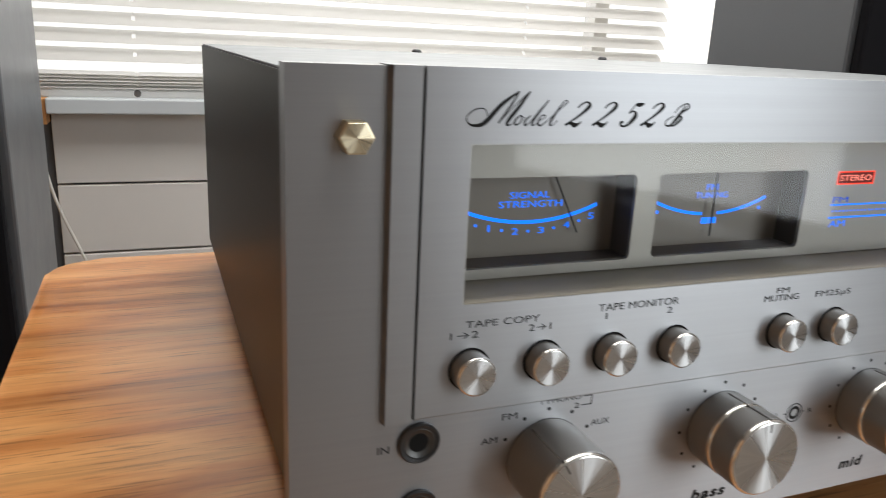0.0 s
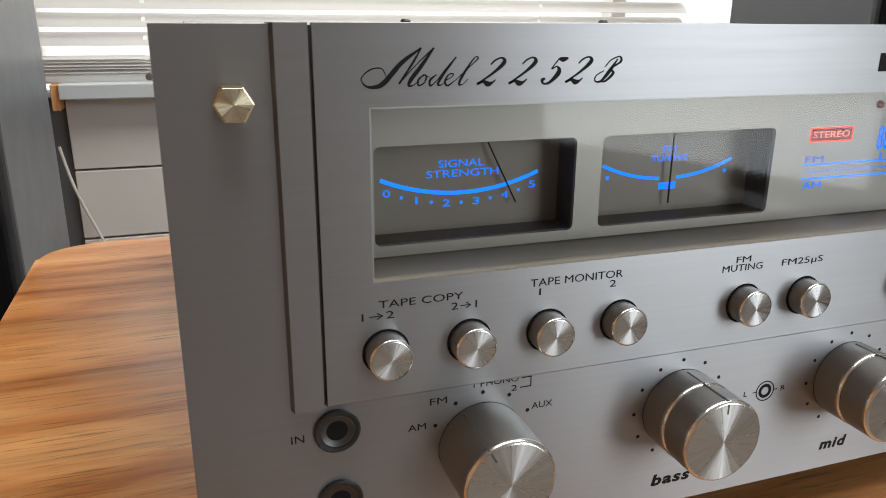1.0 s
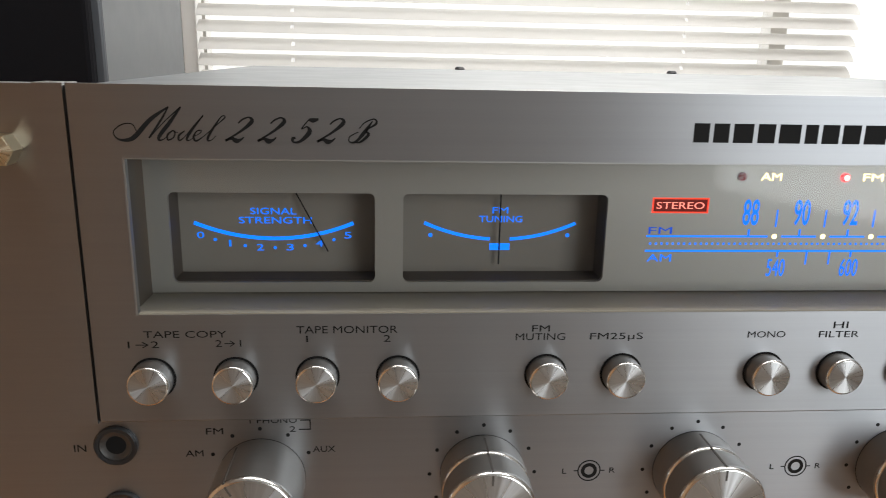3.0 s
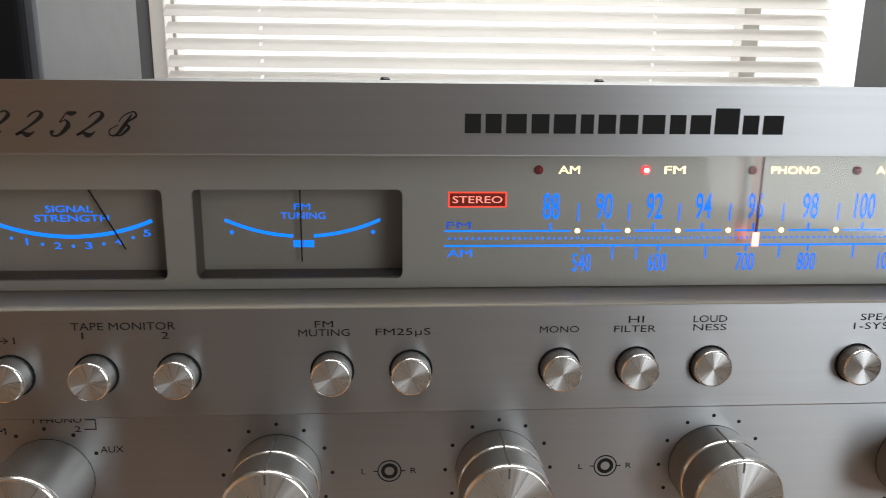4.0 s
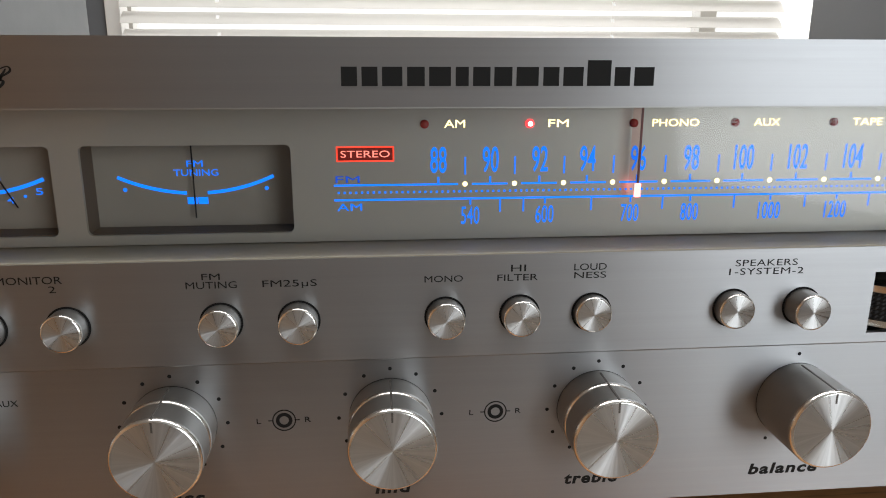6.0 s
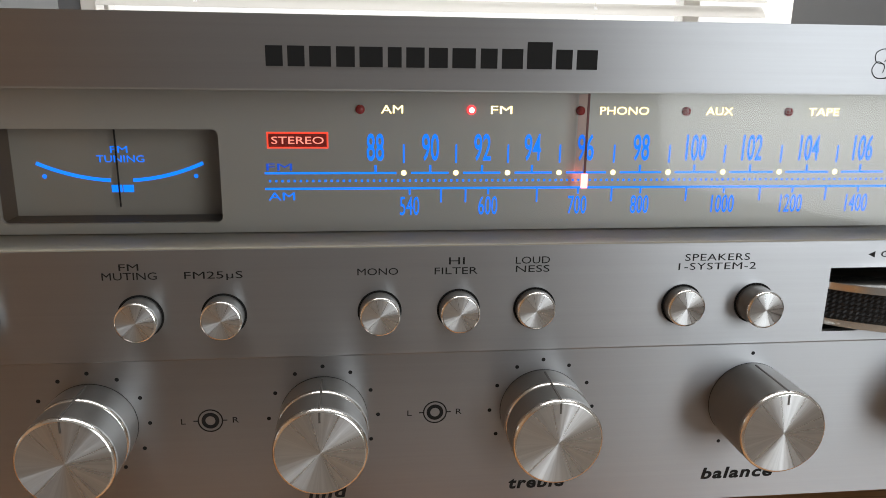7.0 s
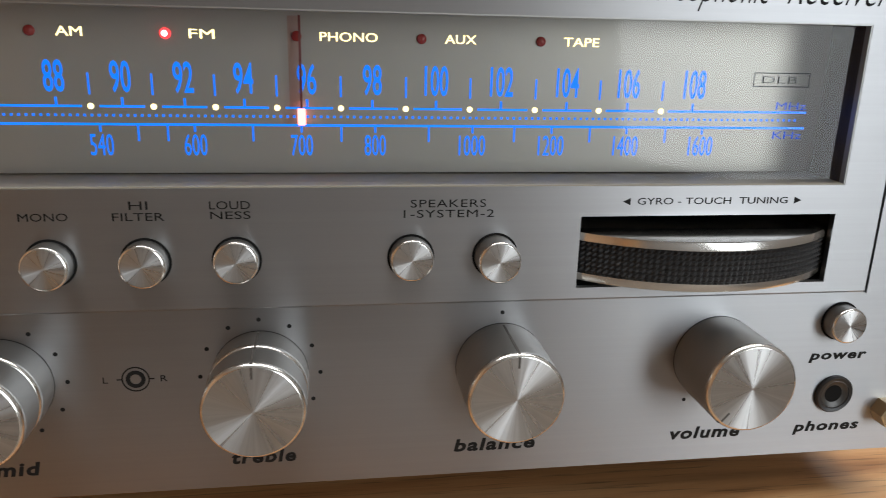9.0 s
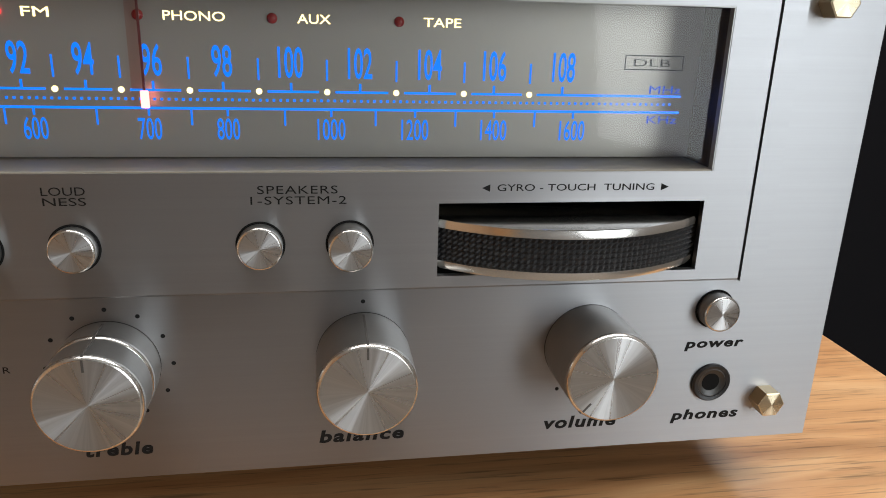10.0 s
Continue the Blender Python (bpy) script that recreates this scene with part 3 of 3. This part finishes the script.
def gyro(rec):
    x, y, z, R = (SLOT[0] + SLOT[1]) / 2, 39.2, 76.2, 52.0
    w = part("tuning_wheel", lathe([(30, 6.6), (R - 1.2, 6.6), (R - 0.3, 6.2), (R, 5.4), (R, 4.2), (R - 1.0, 4.0)], 160, "Z"), CHROME, rec, "heavy flywheel tuning wheel with knurled black grip", (x, y, z), True)
    part("rim", lathe([(R - 1.0, -4.0), (R, -4.2), (R, -5.4), (R - 0.3, -6.2), (R - 1.2, -6.6), (30, -6.6)], 160, "Z"), CHROME, w, "polished lower rim", smooth=True)
    n, rows = 420, 6
    bm = bmesh.new()
    grid = []
    for k in range(rows * 2 + 1):
        zz = -4.05 + 8.1 * k / (rows * 2)
        ring = []
        for i in range(n):
            a = 2 * math.pi * i / n
            r = R - 0.9 + (0.75 if (i % 2 and k % 2) else 0.0)
            ring.append(bm.verts.new(Vector((r * math.cos(a), r * math.sin(a), zz)) * MM))
        grid.append(ring)
    for p, q in zip(grid, grid[1:]):
        for i in range(n):
            bm.faces.new((p[i], p[(i + 1) % n], q[(i + 1) % n], q[i]))
    part("grip", bm, RUBBER, w, "knurled black rubber grip")
    part("slot_lining", boxes((SLOT[0] - 3, SLOT[1] + 3, UP + 2.05, 8.0, SLOT[3], SLOT[3] + 2), (SLOT[0] - 3, SLOT[1] + 3, UP + 2.05, 100, SLOT[2] - 2, SLOT[2]), (SLOT[0] - 3, SLOT[0] - 1.5, UP + 2.05, 60, SLOT[2], SLOT[3]), (SLOT[1] + 1.5, SLOT[1] + 3, UP + 2.05, 60, SLOT[2], SLOT[3])), GAP, rec)


def arc_bm(cx, z_end, z_mid, half, a0, a1, width, y):
    """A flat bowed band through (cx +- half, z_end) and (cx, z_mid), between the fractions a0 and a1 of its span."""
    sag = z_end - z_mid
    R = (half * half + sag * sag) / (2 * sag)
    top = math.asin(half / R)
    bm = bmesh.new()
    prev = None
    n = 28
    for i in range(n + 1):
        a = top * (a0 + (a1 - a0) * i / n)
        cur = [bm.verts.new(Vector((cx + rr * math.sin(a), yy, z_mid + R - rr * math.cos(a))) * MM) for rr, yy in ((R - width / 2, y - 0.08), (R + width / 2, y - 0.08), (R + width / 2, y), (R - width / 2, y))]
        if prev:
            for j in range(4):
                bm.faces.new((prev[j], cur[j], cur[(j + 1) % 4], prev[(j + 1) % 4]))
        prev = cur
    return bm


def arc_point(cx, z_end, z_mid, half, f, drop):
    sag = z_end - z_mid
    R = (half * half + sag * sag) / (2 * sag)
    a = math.asin(half / R) * f
    return cx + (R + drop) * math.sin(a), z_mid + R - (R + drop) * math.cos(a)


def meters(rec, m1, m2, mz):
    for (x0, x1), what in ((m1, "signal strength"), (m2, "tuning")):
        cx = (x0 + x1) / 2
        m = part("meter", boxes((x0 - 1, x1 + 1, METER_Y, METER_Y + 1.5, mz[0] - 1, mz[1] + 1)), METER, rec, f"smoked {what} meter with blue lit scale", (0, 0, 0.6))
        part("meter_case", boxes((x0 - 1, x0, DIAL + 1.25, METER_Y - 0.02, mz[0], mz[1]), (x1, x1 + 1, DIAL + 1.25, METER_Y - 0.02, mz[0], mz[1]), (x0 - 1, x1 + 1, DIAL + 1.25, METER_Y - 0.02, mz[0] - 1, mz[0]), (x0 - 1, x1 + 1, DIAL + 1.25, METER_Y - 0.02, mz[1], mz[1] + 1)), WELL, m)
        y = METER_Y
        if what == "tuning":
            c, he, hm, hw = 136.2, 111.7, 106.9, 21.8
            part("arc", arc_bm(c, he, hm, hw, -1, -0.13, 0.95, y), BLUE_HOT, m)
            part("arc", arc_bm(c, he, hm, hw, 0.13, 1, 0.95, y), BLUE_HOT, m)
            part("centre_mark", boxes((c - 2.9, c - 0.15, y - 0.08, y, 103.7, 105.7), (c + 0.15, c + 2.9, y - 0.08, y, 103.7, 105.7)), BLUE_HOT, m)
            lettering("lettering", "FM", 133.8, 138.3, 114.5, 116.3, y, BLUE, m)
            lettering("lettering", "TUNING", 130.0, 142.5, 111.9, 113.8, y, BLUE, m)
            for x in (116.2, 155.9):
                part("dot", disc(0.6, 0, 0.06, 12), BLUE, m, at=(x, y, 108.1))
            part("needle", boxes((135.6, 136.0, y - 2.0, y - 1.7, 100, 121.5)), INK, m, "thin dark needle")
        else:
            c, he, hm, hw = 72.4, 111.5, 107.0, 22.0
            part("arc", arc_bm(c, he, hm, hw, -1, 1, 1.05, y), BLUE_HOT, m)
            lettering("lettering", "SIGNAL", 65.9, 78.6, 113.9, 115.8, y, BLUE, m)
            lettering("lettering", "STRENGTH", 62.7, 82.8, 111.3, 113.2, y, BLUE, m)
            for i in range(6):
                px, pz = arc_point(c, he, hm, hw, -0.88 + 0.352 * i, 2.7)
                lettering("lettering", str(i), px - (0.3 if i == 1 else 1.0), px + (0.3 if i == 1 else 1.0), pz - 0.95, pz + 0.95, y, BLUE, m)
                if i < 5:
                    px, pz = arc_point(c, he, hm, hw, -0.88 + 0.352 * (i + 0.5), 2.7)
                    part("dot", disc(0.45, 0, 0.06, 12), BLUE, m, at=(px, y, pz))
            nd = part("needle", boxes((-0.18, 0.18, -0.15, 0.15, -1, 18.5)), INK, m, "thin dark needle", (86.9, y - 1.9, 104.6))
            nd.rotation_euler = (0, radians(-27), 0)


FM_X = (205.0, 219.8, 234.0, 247.9, 262.8, 278.7, 294.6, 311.2, 328.4, 344.8, 362.8)
SEP_X = (212.6, 226.8, 241.1, 255.6, 271.0, 287.0, 303.2, 320.1, 337.1, 354.1)
AM_X = (("540", 214.2), ("600", 235.9), ("700", 261.3), ("800", 279.4), ("1000", 304.1), ("1200", 324.9), ("1400", 345.2), ("1600", 366.2))
AM_MINOR = (222.8, 229.6, 249.6, 271.0, 292.9, 315.0, 335.2, 355.9)


def scales(dial):
    y = DIAL
    up, low, mid = 110.5, 106.3, 108.4
    for i, x in enumerate(FM_X):
        s = str(88 + 2 * i)
        w = 2.3 if len(s) == 2 else 2.95
        lettering("lettering", s, x - w, x + w, 113.7, 121.1, y, BLUE, dial, bold=0.01)
        part("tick", boxes((x - 0.28, x + 0.28, y - 0.07, y, up, 112.6)), BLUE, dial)
    for x in SEP_X:
        part("tick", boxes((x - 0.22, x + 0.22, y - 0.07, y, 113.2, 118.2)), BLUE, dial)
        part("dot", disc(0.72, 0, 0.09, 14), CREAM, dial, at=(x, y, up))
    ends = [175.7, *SEP_X, 395.4]
    for i, (a, b) in enumerate(zip(ends, ends[1:])):
        part("scale_line", boxes((a + (2.0 if i else 0), b - (2.0 if i < len(ends) - 2 else 0), y - 0.07, y, up - 0.26, up + 0.26)), BLUE_HOT, dial)
    part("scale_line", boxes((175.7, 395.4, y - 0.07, y, low - 0.28, low + 0.28)), BLUE_HOT, dial)
    for s, x in AM_X:
        w = 2.65 if len(s) == 3 else 3.4
        lettering("lettering", s, x - w, x + w, 98.8, 104.0, y, BLUE, dial)
        part("tick", boxes((x - 0.25, x + 0.25, y - 0.07, y, 104.5, low)), BLUE, dial)
    for x in AM_MINOR:
        part("tick", boxes((x - 0.22, x + 0.22, y - 0.07, y, 102.3, low)), BLUE, dial)
    dots = []
    x = 177.0
    while x < 394:
        dots.append((x - 0.3, x + 0.3, y - 0.07, y, mid - 0.3, mid + 0.3))
        x += 1.62
    tagged(part("dotted_line", boxes(*dots), BLUE, dial), kind="stuff")
    lettering("lettering", "FM", 176.2, 182.9, 111.2, 113.1, y, BLUE_DIM, dial)
    lettering("lettering", "AM", 176.4, 183.4, 103.2, 105.3, y, BLUE, dial)
    lettering("lettering", "MHz", 386.4, 395.2, 111.2, 113.2, y, BLUE_DIM, dial)
    lettering("lettering", "KHz", 386.6, 395.0, 103.4, 105.4, y, BLUE_DIM, dial)
    # lamps and source names
    for x, w, s in ((209.5, 2.9, "AM"), (238.9, 2.9, "FM"), (273.1, 6.9, "PHONO"), (300.4, 3.9, "AUX"), (331.2, 4.6, "TAPE")):
        lettering("lettering", s, x - w, x + w, 126.4, 128.5, y, CREAM, dial)
    for i, x in enumerate((201.1, 230.7, 260.7, 290.7, 320.6)):
        bulb = part("lamp", lathe([(1.25, 0), (1.2, 0.5), (0.8, 0.9), (0, 1.05)], 20), LAMP_ON if i == 1 else RED_OFF, dial, "lit red lamp" if i == 1 else "unlit red lamp", (x, y, 127.4), True)
        if i == 1:
            part("filament_spot", lathe([(0.75, 0.92), (0.5, 1.05), (0, 1.12)], 16), LAMP_CORE, bulb, "bright pink core", smooth=True)
    # stereo sign
    x0, x1, z0, z1 = 176.6, 192.6, 117.1, 121.4
    part("stereo_field", boxes((x0 + 0.3, x1 - 0.3, y - 0.03, y, z0 + 0.3, z1 - 0.3)), glow("red_lit_field", (0.75, 0.05, 0.03), 0.16), dial, "red lit sign field")
    part("stereo_border", plate([x0, x0 + 0.4, x1 - 0.4, x1], [z0, z0 + 0.4, z1 - 0.4, z1], lambda x, z: not (x0 + 0.4 < x < x1 - 0.4 and z0 + 0.4 < z < z1 - 0.4), y - 0.1, y), RED, dial)
    lettering("lettering", "STEREO", x0 + 1.2, x1 - 1.2, z0 + 1.2, z1 - 1.2, y - 0.03, PINK, dial)
    # unlit sign
    x0, x1, z0, z1 = 378.9, 395.0, 117.1, 120.9
    part("sign_border", plate([x0, x0 + 0.3, x1 - 0.3, x1], [z0, z0 + 0.3, z1 - 0.3, z1], lambda x, z: not (x0 + 0.3 < x < x1 - 0.3 and z0 + 0.3 < z < z1 - 0.3), y - 0.07, y), INK, dial)
    lettering("lettering", "DLB", x0 + 2.4, x1 - 3.6, z0 + 1.0, z1 - 1.0, y, INK, dial)
    # tuning pointer
    p = part("pointer", boxes((-0.28, 0.28, -4.4, -4.0, 3.5, 24.8)), POINTER, dial, "dark tuning pointer with a lit red tip", (261.6, y, 107.4))
    part("pointer_bar", boxes((-2.7, -0.3, -4.4, -4.1, 3.6, 24.6)), TINTED, p, "clear rose tinted plastic pointer bar").visible_shadow = False
    part("pointer_tip", boxes((-0.95, 0.95, -4.6, -3.9, -0.6, 3.4), bevel=0.3), RED_HOT, p, "glowing pink tip")


def symbol(face, x, z):
    part("balance_symbol", join(disc(2.3, 0, 0.06, 32, 1.3), boxes((-4.4, -3.2, -0.06, 0, -0.14, 0.14), (3.2, 4.4, -0.06, 0, -0.14, 0.14)), disc(3.3, 0, 0.06, 40, 2.95)), INK, face, at=(x, 0, z))
    lettering("lettering", "L", x - 7.6, x - 6.4, z - 0.8, z + 0.8, 0, INK, face)
    lettering("lettering", "R", x + 5.8, x + 7.4, z - 0.8, z + 0.8, 0, INK, face)


def pen(strokes, x=0.0, z=0.0, shear=0.0, size=1.0):
    """Pen strokes in one bmesh: smooth lines through (x, z, width) in millimetres, swelling and thinning as a broad nib does."""
    bm = bmesh.new()
    for pts in strokes:
        pts = [np.array(((p[0] + shear * p[1]) * size + x, p[1] * size + z, p[2] * size)) for p in pts]
        ends = [2 * pts[0] - pts[1], *pts, 2 * pts[-1] - pts[-2]]
        line = []
        for p0, p1, p2, p3 in zip(ends, ends[1:], ends[2:], ends[3:]):
            for i in range(8):
                u = i / 8
                line.append(0.5 * (2 * p1 + (p2 - p0) * u + (2 * p0 - 5 * p1 + 4 * p2 - p3) * u * u + (3 * p1 - p0 - 3 * p2 + p3) * u ** 3))
        line.append(pts[-1])
        prev = None
        for i, p in enumerate(line):
            d = (line[min(i + 1, len(line) - 1)] - line[max(i - 1, 0)])[:2]
            d = d / max(np.hypot(*d), 1e-6)
            n = np.array((-d[1], d[0])) * max(p[2], 0.12) / 2
            cur = [bm.verts.new(Vector((p[0] + k * n[0], yy, p[1] + k * n[1])) * MM) for k, yy in ((1, UP - 0.07), (-1, UP - 0.07), (-1, UP - 0.01), (1, UP - 0.01))]
            if prev:
                for j in range(4):
                    bm.faces.new((prev[j], cur[j], cur[(j + 1) % 4], prev[(j + 1) % 4]))
            else:
                bm.faces.new(cur[::-1])
            prev = cur
        bm.faces.new(prev)
    return bm


def model_script(upper):
    """The model name in a slanted copperplate hand."""
    put = lambda strokes, x, shear=0.0, size=1.0: part("lettering", pen(strokes, x, 137.8, shear, size), INK, upper)
    big_m = [[(5.6, 2.1, .15), (4.6, 3.8, .25), (2.2, 3.6, .3), (.3, 1.9, .25), (1.2, .3, .4), (3.4, .1, .85), (5.3, 1.1, 1.1), (8.9, 4.9, .95), (13.2, 7.9, .35)],
             [(13.2, 7.9, .3), (11.3, 4.8, .5), (8.3, .6, .4)], [(8.3, .6, .2), (12.2, 4.6, .22), (16.0, 7.9, .35)],
             [(16.0, 7.9, .35), (13.2, 4.2, .85), (10.9, 1.4, .85), (10.5, .2, .5), (11.7, .4, .2), (12.9, 1.7, .18)]]
    small_o = [[(1.5, 2.4, .3), (.3, 1.4, .45), (.3, .2, .35), (1.6, .8, .3), (2.0, 2.1, .4), (1.3, 2.4, .2), (2.7, 1.9, .18)]]
    small_d = [[(1.6, 2.4, .25), (.2, 1.3, .5), (.2, .1, .4), (1.6, 1.1, .2), (3.4, 3.2, .25), (6.0, 6.0, .3)], [(6.0, 6.0, .3), (3.2, 2.6, .6), (1.9, .4, .5), (2.8, .3, .2), (3.9, 1.4, .18)]]
    small_e = [[(.1, 1.0, .18), (1.7, 1.9, .2), (1.9, 2.5, .3), (.9, 2.3, .3), (.1, .9, .5), (.7, .05, .4), (2.4, 1.1, .18)]]
    small_l = [[(0, 1.1, .18), (3.4, 4.0, .22), (5.2, 5.6, .3), (4.3, 5.7, .25), (1.7, 2.1, .6), (.9, .3, .5), (1.8, .3, .2), (2.9, 1.3, .18)]]
    two = [[(.7, 4.3, .3), (1.2, 5.2, .35), (2.4, 5.7, .35), (3.6, 4.7, .85), (2.4, 2.5, .5), (.1, .2, .3)], [(.1, .2, .5), (1.2, .75, .6), (2.6, .2, 1.05), (3.5, .45, .5), (3.9, 1.1, .2)]]
    five = [[(1.1, 5.4, .25), (.7, 3.2, .25), (1.7, 3.7, .3), (3.0, 2.4, 1.0), (2.2, .3, .6), (.8, 0, .4), (0, .8, .7), (.5, 1.1, .4)], [(1.1, 5.4, .5), (2.2, 5.2, .95), (3.3, 5.5, .4)]]
    big_b = [[(2.2, 5.2, .25), (1.9, 2.6, .8), (1.2, .3, .5), (-.3, .3, .3), (-.9, 1.5, .25), (.4, 2.6, .2)], [(.1, 3.4, .2), (.6, 4.9, .25), (2.3, 5.7, .3), (3.4, 4.6, .5), (2.0, 3.0, .25), (3.2, 2.0, .65), (2.4, .3, .45), (1.2, .1, .25)]]
    put(big_m, 40.0), put(small_o, 52.3), put(small_d, 55.0), put(small_e, 58.4), put(small_l, 60.8)
    heavier = lambda glyph: [[(a, b, w * 1.12) for a, b, w in stroke] for stroke in glyph]
    for glyph, x in ((two, 65.6), (two, 73.1), (five, 81.0), (two, 87.0), (big_b, 95.0)):
        put(heavier(glyph), x, 0.62, 1.0)


def stereo_script(upper):
    big_s = [[(9.6, 8.6, .25), (8.4, 9.9, .3), (6.6, 8.8, .4), (6.4, 6.6, .75), (6.6, 4.4, .85), (5.0, 2.6, .4), (1.8, 2.4, .25), (.3, 4.4, .22), (1.6, 6.4, .22), (3.6, 5.4, .2), (3.4, 3.6, .2)],
             [(3.6, 5.8, .2), (1.2, 6.4, .22), (.9, 8.6, .22), (3.2, 9.6, .22), (4.6, 8.0, .2), (3.4, 6.4, .2)]]
    part("lettering", pen(big_s, 331.5, 135.4), INK, upper)
    lettering("lettering", "tereophonic", 340.0, 371.0, 135.6, 144.0, UP, INK, upper, shear=0.5, bold=-0.012)
    lettering("lettering", "Receiver", 375.0, 402.0, 137.8, 145.0, UP, INK, upper, shear=0.5, bold=-0.012)


def printing(face, upper):
    put = lambda s, x0, x1, z0, z1, **k: lettering("lettering", s, x0, x1, z0 + 0.5, z1 + 0.5, UP, INK, upper, **{"bold": -0.002, **k})
    put("TAPE COPY", 43.0, 63.5, 87.9, 89.7), put("1→2", 39.0, 46.6, 85.2, 87.0), put("2→1", 60.6, 67.0, 85.4, 87.2)
    put("TAPE MONITOR", 80.9, 106.6, 88.8, 90.8), put("1", 83.3, 83.8, 86.5, 88.2), put("2", 103.0, 104.8, 86.4, 88.2)
    put("FM", 141.5, 146.2, 88.9, 90.6), put("MUTING", 137.3, 150.4, 86.5, 88.4), put("FM25µS", 157.0, 171.2, 86.1, 88.4)
    put("MONO", 199.8, 210.2, 86.7, 88.5), put("HI", 223.3, 227.4, 89.2, 91.1), put("FILTER", 219.6, 230.8, 86.6, 88.4)
    put("LOUD", 240.8, 249.9, 89.1, 91.0), put("NESS", 240.9, 249.9, 86.8, 88.6)
    put("SPEAKERS", 286.8, 305.0, 89.1, 91.0, spread=1.08), put("1-SYSTEM-2", 285.2, 307.0, 86.6, 88.5, spread=1.08)
    put("GYRO - TOUCH  TUNING", 343.0, 383.0, 89.3, 91.0, bold=0.002)
    for x, d in ((341.2, -2.0), (384.8, 2.0)):
        part("arrow", prism([(x, 89.7), (x, 91.5), (x + d, 90.6)], 0, 0.05), INK, upper).matrix_local = Matrix(((1, 0, 0, 0), (0, 0, -1, UP * MM), (0, 1, 0, 0), (0, 0, 0, 1)))
    model_script(upper)
    stereo_script(upper)
    # maker's sign as plain blocks
    blocks = ((179.2, 194.4, 4.7), (195.6, 206.6, 4.7), (207.8, 216.6, 4.7), (217.6, 229.0, 4.7), (230.2, 240.6, 4.7), (241.6, 247.8, 6.4), (248.8, 259.2, 4.7))
    for a, b, h in blocks:
        n = 3 if b - a > 13 else 1 if b - a < 7 else 2
        w = (b - a) / n
        part("sign_block", boxes(*[(a + w * i, a + w * (i + 1) - (1.1 if i < n - 1 else 0), UP - 0.08, UP - 0.01, 138.9, 138.9 + h) for i in range(n)]), INK, upper)
    low = lambda s, x0, x1, z0, z1, **k: lettering("lettering", s, x0, x1, z0, z1, 0, INK, face, **k)
    low("IN", 21.9, 25.0, 55.6, 57.6), low("OUT", 20.8, 25.6, 35.4, 37.4)
    low("AM", 50.4, 55.1, 53.6, 55.4), low("FM", 56.1, 60.6, 60.0, 61.8), low("1 PHONO", 67.6, 80.0, 63.0, 64.6), low("2", 78.0, 79.6, 60.4, 62.0), low("AUX", 84.0, 90.0, 54.2, 56.0)
    part("bracket", boxes((80.8, 83.6, -0.05, 0, 63.6, 63.9), (83.3, 83.6, -0.05, 0, 61.2, 63.6), (80.4, 83.6, -0.05, 0, 60.9, 61.2)), INK, face)
    symbol(face, 160.3, KNOB_Z), symbol(face, 220.4, KNOB_Z)
    for s, x0, x1, z0, z1 in (("bass", 123.6, 136.8, 20.8, 25.2), ("mid", 185.4, 196.0, 20.8, 25.2), ("treble", 241.8, 258.0, 20.8, 25.2), ("balance", 299.4, 321.6, 20.8, 25.2), ("volume", 360.2, 381.0, 20.8, 25.2), ("power", 398.6, 416.0, 42.6, 46.1), ("phones", 397.4, 417.8, 20.2, 25.0)):
        low(s, x0, x1, z0 + 1.0, z1 + 0.35, shear=0.16, bold=0.034, spread=1.14)


def cable():
    cu = bpy.data.curves.new("cable", "CURVE")
    cu.dimensions, cu.bevel_depth, cu.bevel_resolution = "3D", 0.0022, 3
    sp = cu.splines.new("BEZIER")
    pts = [(-0.170, 1.008, -0.03), (-0.157, 1.006, -0.09), (-0.127, 1.004, -0.175), (-0.05, 1.0, -0.40)]
    sp.bezier_points.add(len(pts) - 1)
    for p, c in zip(sp.bezier_points, pts):
        p.co, p.handle_left_type, p.handle_right_type = c, "AUTO", "AUTO"
    cu.materials.append(CORD)
    tagged(new("cable", cu), "thin white cable hanging down the wall", "cable")


setting()
blind()
speaker("loudspeaker", (-413, 449, -706), 1.7, 290, 272, 1150, "tall black loudspeaker with cloth grille beside the table")
speaker("loudspeaker", (758, 530, -706), -3, 290, 262, 1150, "tall black loudspeaker with cloth grille by the window")
table()
receiver()
cable()
